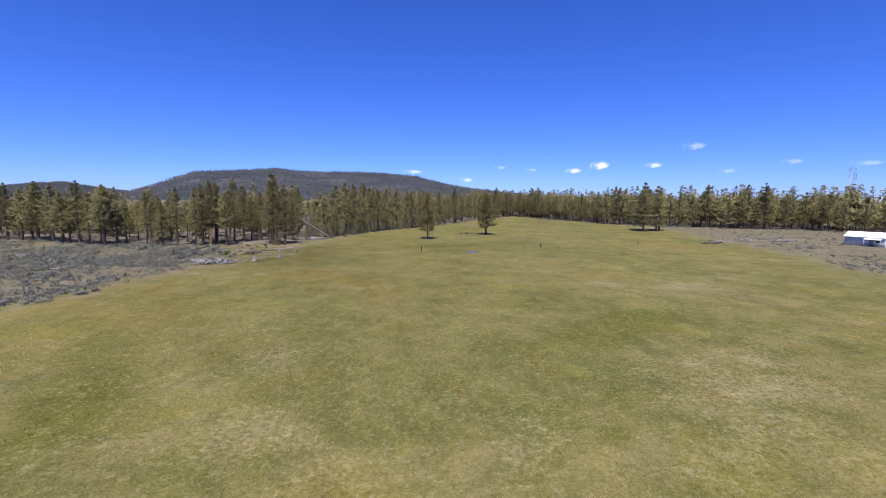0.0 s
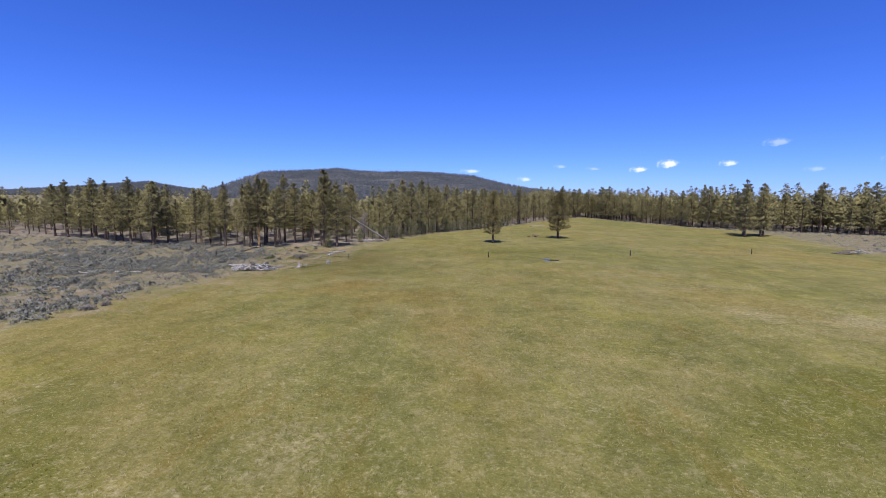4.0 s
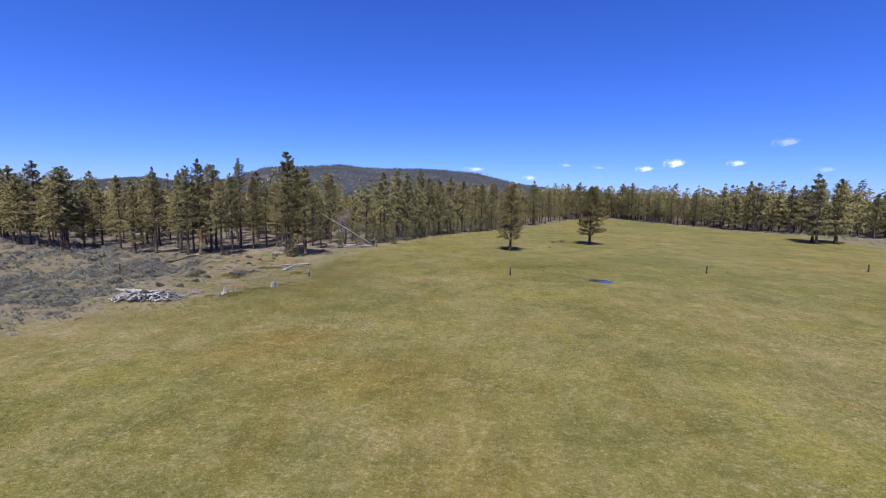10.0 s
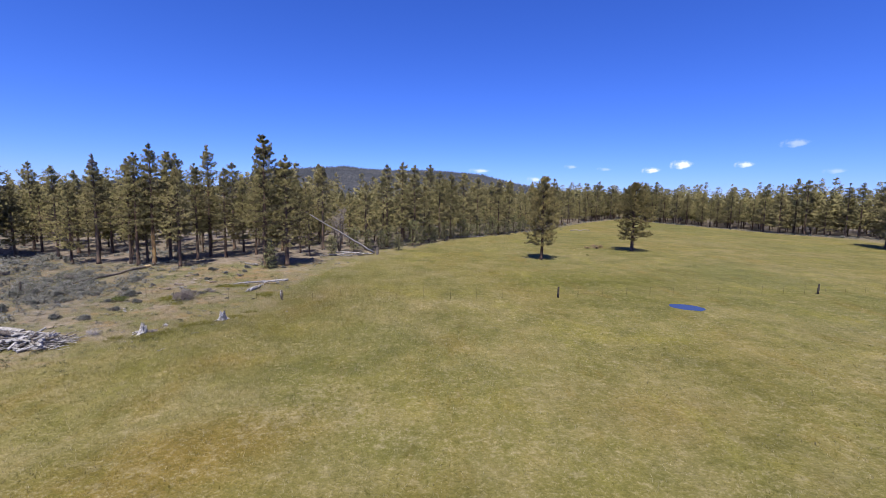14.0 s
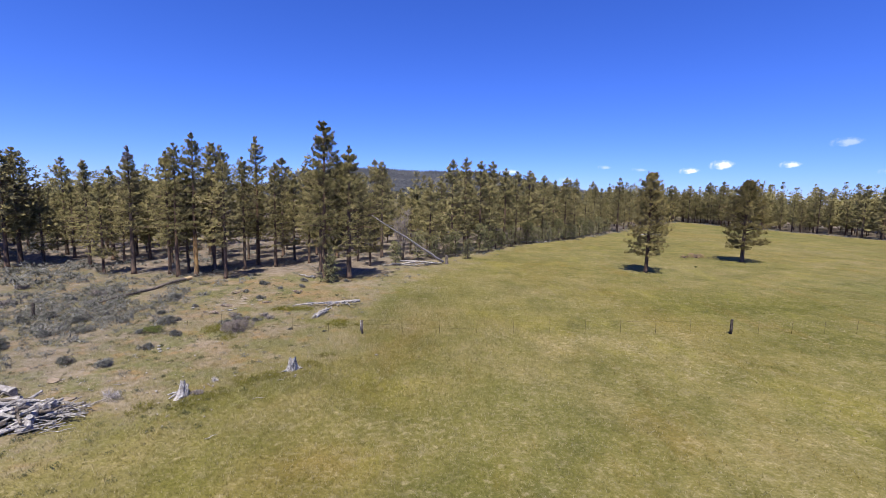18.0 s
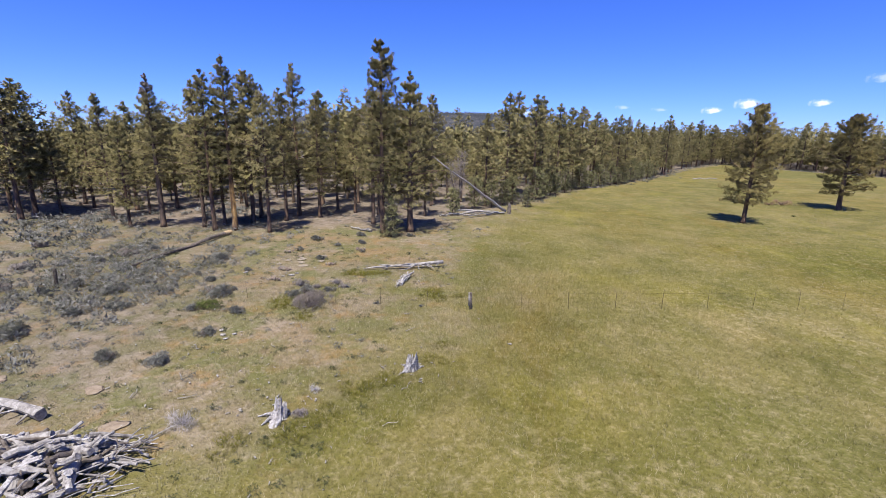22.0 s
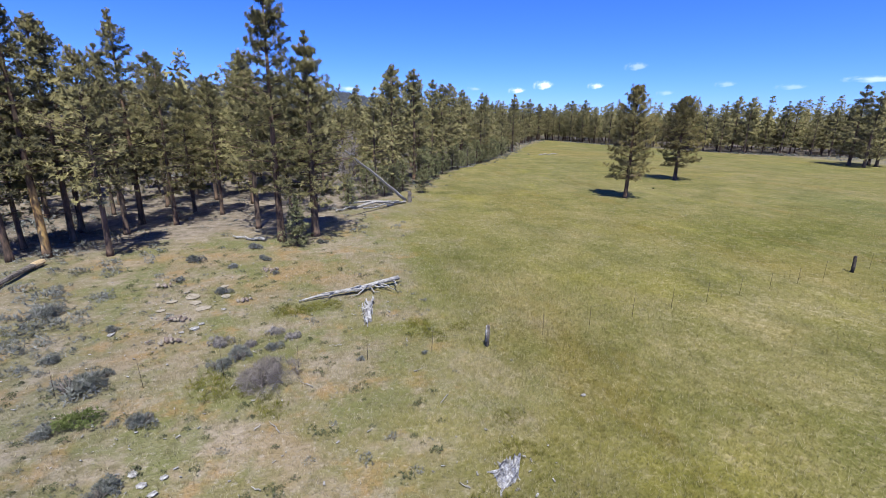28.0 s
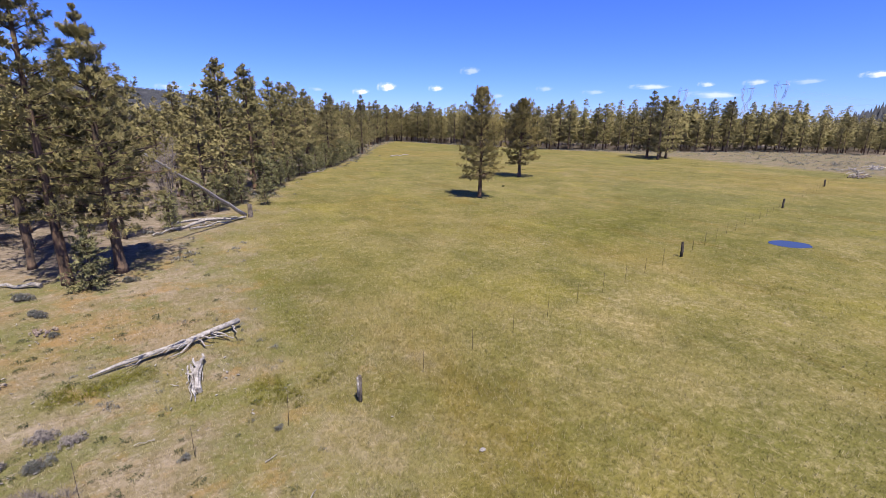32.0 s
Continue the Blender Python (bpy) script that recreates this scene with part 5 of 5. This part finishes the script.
# heap of bleached logs
ob = thing("log_pile", "heap of bleached grey logs and branches", "log pile", -32.2, 68.6, 0, 14)
rp = np.random.default_rng(44)
for i in range(250):
    u = rp.uniform(-1, 1)
    x, y = u * 3.3, rp.normal() * 0.62
    hgt = max(0.0, 1.0 - (x / 3.8) ** 2 - (y / 1.5) ** 2)
    z = hgt * rp.uniform(0.1, 1.0) * 0.85 + 0.07
    slim = i % 3 == 0 or x > 2.2
    ln = rp.uniform(0.6, 1.7) if slim else rp.uniform(0.5, 1.25)
    w = rp.uniform(-0.6, 0.6) if rp.random() < 0.4 else rp.uniform(0, 3.14)
    tz = rp.uniform(-0.35, 0.35) if slim else rp.uniform(-0.7, 0.7)
    dx, dy, dz = ln * 0.5 * math.cos(w), ln * 0.5 * math.sin(w), ln * 0.5 * tz
    r0 = rp.uniform(0.018, 0.045) if slim else rp.uniform(0.055, 0.135)
    z0, z1 = max(0.04, z - dz), max(0.04, z + dz)
    g = log_geo(rp, (x - dx, y - dy, z0), (x + dx, y + dy, z1), r0, r0 * rp.uniform(0.45, 0.95), 7, 0.07, 4)
    part("log", g, (M_DEADWOOD, M_STUMP, M_DEADWOOD, M_DEADWOOD, M_DEADWOOD_DARK)[i % 5], ob)
for x0, y0, x1, y1, r0 in ((-0.6, -1.3, -1.0, -0.3, 0.15), (2.0, -1.1, 1.8, -0.1, 0.14), (-1.6, -1.4, -0.8, -1.3, 0.15), (0.6, -1.1, 0.1, 0.1, 0.12), (-2.6, 0.6, 0.6, 0.6, 0.13)):
    part("log", log_geo(rp, (x0, y0, 0.2), (x1, y1, 0.75), r0, r0 * 0.9, 10, 0.02, 4), M_DEADWOOD, ob)
ob = thing("fallen_log", "thick bleached log lying beside the heap", "log", -34.0, 70.9)
part("log", log_geo(rz, (0, 0, 0.22), (-4.2, 0.65, 0.25), 0.20, 0.13, 10, 0.02, 6), M_DEADWOOD, ob)
for i in range(5):
    part("stub", log_geo(rz, (-0.5 - i * 0.6, 0.1 * i, 0.2), (-0.5 - i * 0.6 + rz.uniform(-0.2, 0.2), -0.4 + 0.1 * i, 0.02 + 0.3 * (i % 2)), 0.06, 0.03, 5, 0.05, 2), M_DEADWOOD, ob)

# taller sedge clumps round the dead wood
sedge_first = None
for x, y, r in ((-28.6, 90.0, 0.75), (-27.6, 90.2, 0.7), (-26.6, 90.4, 0.5), (-29.3, 89.8, 0.5), (-22.6, 86.6, 0.8), (-22.0, 85.6, 0.6), (-31.4, 83.3, 0.8), (-30.6, 82.6, 0.6), (-24.9, 71.4, 0.7), (-24.2, 72.6, 0.6), (-21.2, 77.3, 0.6),
                (-22.9, 75.3, 0.7), (-23.8, 74.4, 0.6), (-20.8, 79.0, 0.5), (-26.9, 70.6, 0.6), (-20.6, 86.2, 0.5), (-28.9, 81.4, 0.6)):
    if sedge_first is None:
        sedge_first = thing("grass_clump", "tall green clump of sedge in dry grass", "grass clump", group="sedge clumps")
        sp = np.random.default_rng(66)
        w_, q_ = sp.uniform(0, 6.283, 90), np.sqrt(sp.random(90))
        v, t, sw = clumps(sp, np.stack([q_ * np.cos(w_), q_ * np.sin(w_) * 0.7, np.full(90, -0.05)], 1), np.full(90, 0.30), 7, lift=(0, 0, 1.6), wide=0.06)
        sw[:] = (0, 0, 1)
        tagged(part("blade_tuft", tri_mesh("blade_tuft", v, t, sw), M_SEDGE, sedge_first), kind="stuff")
        ob = sedge_first
    else:
        ob = copy_thing(sedge_first, Matrix.Identity(4))
    ob.matrix_basis = pose(x, y, 0, 0, 0, (x * 77) % 360) @ Matrix.Diagonal((r * 1.4, r * 1.4, r * 0.75, 1))

# ---------- rocks and earth mounds ----------
def rock(x, y, r, flat, material, name="rock", label="pale flat stone on dry ground"):
    bm = bmesh.new()
    bmesh.ops.create_icosphere(bm, subdivisions=3 if name == "earth_mound" else 2 if r > 0.2 else 1, radius=1.0)
    for v in bm.verts:
        k = 1 + 0.45 * noise.noise(v.co * 1.5 + Vector((x, y, r * 90))) + 0.1 * noise.noise(v.co * 4 + Vector((y, x, 0)))
        v.co = Vector((v.co.x * r * k, v.co.y * r * k * 0.75, v.co.z * r * flat * k))
    me = bpy.data.meshes.new(name)
    bm.to_mesh(me)
    bm.free()
    me.materials.append(material)
    if name == "earth_mound":
        me.polygons.foreach_set("use_smooth", [True] * len(me.polygons))
    ob = new(name, me)
    ob.matrix_world = pose(x, y, r * flat * (-0.35 if name == "earth_mound" else 0.1), 0, 0, (x * 91) % 360)
    return tagged(ob, label, name)


for x, y, r in ((-34.4, 93.2, 0.6), (-33.4, 91.3, 0.5), (-34.0, 92.2, 0.42), (-35.3, 92.6, 0.35), (-32.6, 92.9, 0.4), (-35.5, 91.4, 0.3), (-33.0, 94.6, 0.3), (-31.4, 92.1, 0.22), (-34.9, 94.0, 0.25)):
    rock(x, y, r * 0.8, 0.035, M_ROCK)
for x, y, num_, r in ((-34.0, 87.5, 14, 0.42), (-34.3, 90.0, 18, 0.55), (-30.7, 97.1, 14, 0.5), (-31.4, 92.0, 9, 0.32), (-36.4, 95.2, 7, 0.3)):
    ob = thing("rock_heap", "small heap of broken brown stones", "rock heap", x, y)
    for k in range(num_):
        q = rock(0, 0, rz.uniform(0.07, 0.16), 0.7, M_ROCK_DARK if k % 3 else M_ROCK, "stone", "")
        q.parent = ob
        q.matrix_world = Matrix.Identity(4)
        q.matrix_basis = pose(rz.normal() * r * 0.6, rz.normal() * r * 0.4, 0.04 + 0.1 * rz.random(), rz.uniform(0, 50), rz.uniform(0, 50), rz.uniform(0, 360))
        del q["category"]
for x, y, r in ((-33.2, 88.7, 0.24), (-33.0, 89.2, 0.18), (-32.3, 90.9, 0.14), (-33.7, 88.4, 0.13), (-32.0, 78.4, 0.17), (-31.5, 78.6, 0.13), (-31.6, 78.0, 0.16), (-32.4, 78.9, 0.18), (-36.8, 88.8, 0.2), (-17.6, 79.6, 0.13)):
    rock(x, y, r, 0.35, M_DEADWOOD, label="white chalky stone on dry ground")
for x, y, r in ((-38.4, 72.9, 0.40), (-33.9, 72.9, 0.36), (-31.3, 70.9, 0.40)):
    rock(x, y, r * 1.1, 0.09, M_EARTH, "earth_mound", "low mound of bare tan earth")

# ---------- fence ----------
fence = thing("fence", "wire fence with old wooden posts across the meadow", "fence")
LINE = [(-60, 83.0), (-46.8, 83.5), (-33, 83.8), (-19.9, 84.1), (9.05, 88.9), (41.4, 94.8), (72.3, 100.8), (100, 106)]


def line_y(x):
    return float(np.interp(x, [q[0] for q in LINE], [q[1] for q in LINE]))


rf = np.random.default_rng(12)
for i, (x, h) in enumerate(((-46.8, 1.25), (-19.87, 1.0), (9.05, 1.15), (41.4, 1.2), (72.3, 1.2))):
    lean = rf.uniform(-0.05, 0.05, 2)
    y = line_y(x)
    p = part("post", Geo().tube([(x, y, -0.2), (x + lean[0] * 0.4, y, 0.4), (x + lean[0], y + lean[1], h - 0.08), (x + lean[0] * 1.1, y + lean[1], h)], (0.085, 0.08, 0.078, 0.06) if i == 1 else (0.115, 0.11, 0.105, 0.08), 7, rf, 0.12), M_DEADWOOD_DARK if i == 1 else M_POST, fence, "dark weathered wooden post")
    if i == 1:
        part("splinter", Geo().tube([(x - 0.07, y - 0.05, 0.2), (x - 0.08, y - 0.06, h + 0.02)], (0.05, 0.035), 6, rf, 0.2), M_DEADWOOD, p)
xs_thin = [x for x in np.arange(-53.5, 98, 2.82) if min(abs(x - q) for q in (-46.8, -19.87, 9.05, 41.4, 72.3)) > 0.9]
for x in xs_thin:
    y = line_y(x)
    k = rf.uniform(-0.06, 0.06)
    part("steel_post", Geo().tube([(x, y, -0.1), (x + k, y + k * 0.5, rf.uniform(1.0, 1.2))], (0.009, 0.008), 5), M_RUST, fence)
for z in (0.35, 0.65, 0.95):
    part("wire", Geo().tube([(x, line_y(x) + 0.03, z) for x in (-53, -46.8, -33, -19.87, -5, 9.05, 25, 41.4, 57, 72.3, 97)], [0.0025] * 11, 3), M_RUST, fence)

# ---------- shed ----------
ob = thing("shed", "pale metal shed with a white gable roof", "shed", 135.4, 98.2, 0, math.degrees(math.atan2(-6.4, 3.0)))
LEN, DEP, EAVE, RIDGE_H = 9.0, 6.5, 2.6, 3.9
for nm, cx, cy, sx_, sy_ in (("front_wall", LEN / 2, 0.06, LEN, 0.12), ("back_wall", LEN / 2, DEP - 0.06, LEN, 0.12)):
    part(nm, Geo().box(Matrix.Translation((cx, cy, EAVE / 2 - 0.05)), sx_, sy_, EAVE + 0.1), M_SIDING, ob)
for nm, x in (("end_wall", 0.06), ("end_wall", LEN - 0.06)):
    g = Geo()
    g.v = [(x + dx, y, z) for dx in (-0.06, 0.06) for y, z in ((0.12, -0.1), (DEP - 0.12, -0.1), (DEP - 0.12, EAVE), (DEP / 2, RIDGE_H - 0.1), (0.12, EAVE))]
    g.f = [(4, 3, 2, 1, 0), (5, 6, 7, 8, 9)] + [(k, (k + 1) % 5, 5 + (k + 1) % 5, 5 + k) for k in range(5)]
    part(nm, g.mesh(nm), M_SIDING, ob)
for s_ in (0, 1):
    g = Geo()
    y0, y1 = (-0.35, DEP / 2) if s_ == 0 else (DEP + 0.35, DEP / 2)
    z0, z1 = EAVE - 0.12, RIDGE_H
    g.v = [(x, y, z + dz) for dz in (0, 0.06) for x, y, z in ((-0.3, y0, z0), (LEN + 0.3, y0, z0), (LEN + 0.3, y1, z1), (-0.3, y1, z1))]
    g.f = [(3, 2, 1, 0), (4, 5, 6, 7)] + [(k, (k + 1) % 4, 4 + (k + 1) % 4, 4 + k) for k in range(4)]
    r_ = part("roof", g.mesh("roof"), M_ROOF, ob, "white metal roof")
    for k in range(16):
        x = -0.2 + k * (LEN + 0.4) / 15
        part("rib", Geo().strut((x, y0, z0 + 0.08), (x, y1, z1 + 0.08), 0.05), M_ROOF, r_)
for k in range(6):
    part("seam", Geo().box(Matrix.Translation((0.8 + k * 1.5, -0.012, EAVE / 2)), 0.06, 0.025, EAVE - 0.2), M_SIDING, ob)
g = Geo()
g.v = [(x, y, z + dz) for dz in (0, 0.06) for x, y, z in ((4.6, -1.4, 1.95), (8.4, -1.4, 1.95), (8.4, -0.02, 2.35), (4.6, -0.02, 2.35))]
g.f = [(3, 2, 1, 0), (4, 5, 6, 7)] + [(k, (k + 1) % 4, 4 + (k + 1) % 4, 4 + k) for k in range(4)]
part("porch_roof", g.mesh("porch_roof"), M_ROOF, ob, "white lean-to roof")
for x in (4.75, 8.25):
    part("porch_post", Geo().box(Matrix.Translation((x, -1.3, 0.95)), 0.1, 0.1, 2.1), M_SIDING, ob)
part("door", Geo().box(Matrix.Translation((6.0, -0.03, 1.0)), 0.95, 0.07, 2.05), M_DOOR, ob)
w_ = part("window", Geo().box(Matrix.Translation((7.5, -0.02, 1.45)), 1.0, 0.05, 0.8), M_ROOF, ob)
part("pane", Geo().box(Matrix.Translation((7.5, -0.05, 1.45)), 0.86, 0.02, 0.66), M_GLASS, w_)
w_ = part("window", Geo().box(Matrix.Translation((LEN + 0.02, 3.2, 1.5)), 0.05, 0.9, 0.7), M_ROOF, ob)
part("pane", Geo().box(Matrix.Translation((LEN + 0.05, 3.2, 1.5)), 0.02, 0.76, 0.56), M_GLASS, w_)

# ---------- log and rubble heaps on the other side ----------
for x, y, n_, wide, mat_ in ((96.5, 103.0, 26, 2.0, M_DEADWOOD_DARK), (124, 107.5, 22, 2.4, M_DEADWOOD), (101, 104.8, 12, 1.6, M_DEADWOOD), (113.2, 109.8, 10, 2.2, M_DEADWOOD), (129.3, 109.5, 10, 1.8, M_DEADWOOD)):
    ob = thing("brush_pile", "low heap of grey branches among sagebrush", "brush pile", x, y, group="brush piles by the far woods")
    for i in range(n_):
        u, v_ = rp.uniform(-wide, wide), rp.normal() * 0.7
        w, ln = rp.uniform(-0.6, 0.6), rp.uniform(1.0, 2.6)
        z = 0.1 + 0.9 * rp.random() * (1 - abs(u) / (wide + 0.5))
        part("branch", log_geo(rp, (u - ln / 2 * math.cos(w), v_ - ln / 2 * math.sin(w), max(0.05, z - 0.2)), (u + ln / 2 * math.cos(w), v_ + ln / 2 * math.sin(w), z + 0.1), 0.11, 0.06, 5, 0.05, 2), mat_, ob)


# ---------- power line ----------
def tower(x, y, h, turn):
    ob = thing("power_pylon", "grey steel lattice pylon above the trees", "pylon", x, y, 0, turn, "pylons behind the trees")
    waist, half, top = h * 0.66, 3.6, h * 0.93
    legs = Geo()
    for sx_ in (-1, 1):
        for sy_ in (-1, 1):
            legs.strut((sx_ * 3.4, sy_ * 3.4, 0), (sx_ * 0.9, sy_ * 0.9, waist), 0.18)
    part("legs", legs.mesh("legs"), M_STEEL, ob)
    br = Geo()
    for k in range(7):
        z0, z1 = waist * k / 7, waist * (k + 1) / 7
        w0, w1 = 3.4 - 2.5 * k / 7, 3.4 - 2.5 * (k + 1) / 7
        for s_ in (-1, 1):
            br.strut((-w0, s_ * w0, z0), (w1, s_ * w1, z1), 0.09)
            br.strut((w0, s_ * w0, z0), (-w1, s_ * w1, z1), 0.09)
            br.strut((s_ * w0, -w0, z0), (s_ * w1, w1, z1), 0.09)
            br.strut((s_ * w0, w0, z0), (s_ * w1, -w1, z1), 0.09)
    part("bracing", br.mesh("bracing"), M_STEEL, ob)
    hd = Geo()
    for sy_ in (-0.6, 0.6):
        for s_ in (-1, 1):
            hd.strut((s_ * 0.9, sy_, waist), (s_ * 4.6, sy_, h * 0.76), 0.15)
            hd.strut((s_ * 4.6, sy_, h * 0.76), (s_ * 4.2, sy_, top), 0.15)
            hd.strut((s_ * 2.8, sy_, h * 0.71), (s_ * 4.4, sy_, h * 0.85), 0.15)
            hd.strut((s_ * 4.2, sy_, top), (s_ * 3.4, sy_, h), 0.12)
    for q in range(6):
        a, b = -6.2 + q * 2.07, -6.2 + (q + 1) * 2.07
        hd.strut((a, 0.6, top), (b, -0.6, top), 0.09)
    for sy_ in (-0.6, 0.6):
        hd.strut((-6.2, sy_, top), (6.2, sy_, top), 0.13)
        hd.strut((-6.2, sy_, top), (-4.2, sy_, top + 1.0), 0.09)
        hd.strut((6.2, sy_, top), (4.2, sy_, top + 1.0), 0.09)
    part("head", hd.mesh("head"), M_STEEL, ob)
    for x_ in (-5.9, 0, 5.9):
        part("insulator", Geo().tube([(x_, 0, top), (x_, 0, top - 2.6)], (0.12, 0.12), 6), M_STEEL, ob)
    return ob


SPOTS = [(358, 300, 40.5), (367, 254, 40), (346, 223, 40)]
for x, y, h in SPOTS:
    tower(x, y, h, 65)
cables = thing("power_lines", "thin power lines strung between pylons", "cable")
for x, y, h in SPOTS:
    for off in (-5.9, 0, 5.9):
        c, s = math.cos(radians(65)), math.sin(radians(65))
        a = Vector((x + off * c, y + off * s, h * 0.93 - 2.6))
        way = Vector((s, -c, 0)).normalized()
        for sgn in (1,):
            pts = [tuple(a + way * (sgn * 260 * k / 10) - Vector((0, 0, 8 * (1 - (2 * k / 10 - 1) ** 2)))) for k in range(11)]
            part("wire", Geo().tube(pts, [0.018] * 11, 3), M_STEEL, cables)

# ---------- grass ----------
rng = np.random.default_rng(2024)
COUNT = 400000
px, py = rng.uniform(-75, 75, COUNT), rng.uniform(-18, 150, COUNT)
px, py = np.append(px, rng.normal(-22, 9, 60000)), np.append(py, rng.normal(81, 11, 60000))
COUNT = len(px)
way = np.array([(3, -8), (2, 30), (-4, 52), (-14, 68), (-22, 82), (-10, 90)], float)
dist = line_distance(px, py, way)
sd = sage_depth(px, py)
dens = np.exp(-(dist / 26) ** 1.2) * np.where(sd > 0, 0.75, 1.0) * np.where(wood_depth(px, py) > -1, 0.15, 1.0)
dens *= np.where((px - 21.8) ** 2 + (py - 86.4) ** 2 < 4.0, 0, 1)
keep = rng.random(COUNT) < dens * 1.0
px, py, sd, dist = px[keep], py[keep], sd[keep], dist[keep]
num = len(px)
blades = 3
dry = rng.random((num, blades)) < np.clip(np.where(sd > -1, 0.36, 0.18) + 0.25 * np.array([noise.noise((x * 0.5, y * 0.5, 9.3)) for x, y in zip(px, py)]), 0.03, 0.6)[:, None]
hgt = rng.uniform(0.05, 0.16, (num, blades)) / (1 + dist / 25)[:, None] * np.where(sd > 0, 0.8, 1.0)[:, None] * np.where(dry, 1.2, 1.0)
w = rng.uniform(0, 6.283, (num, blades))
thick = rng.uniform(0.006, 0.013, (num, blades)) * (1 + dist / 22)[:, None]
lean = rng.normal(size=(num, blades, 2)) * 0.75 * hgt[:, :, None]
bx = px[:, None] + rng.normal(size=(num, blades)) * 0.05
by = py[:, None] + rng.normal(size=(num, blades)) * 0.05
lo = np.full((num, blades), -0.13)
p0 = np.stack([bx - thick * np.cos(w), by - thick * np.sin(w), lo], 2)
p1 = np.stack([bx + thick * np.cos(w), by + thick * np.sin(w), lo], 2)
p2 = np.stack([bx + lean[:, :, 0], by + lean[:, :, 1], hgt], 2)
v = np.stack([p0, p1, p2], 2).reshape(-1, 3)
me = tri_mesh("meadow_grass", v, np.arange(len(v)).reshape(-1, 3), np.tile((0.0, 0.0, 1.0), (len(v), 1)))
for key, val in zone_values(np.repeat(px, blades * 3), np.repeat(py, blades * 3)).items():
    floats(me, key, val)
floats(me, "dry", np.repeat(dry.ravel(), 3))
me.materials.append(M_GRASS)
tagged(new("meadow_grass", me), "short olive and straw-coloured meadow grass", "grass", kind="stuff")
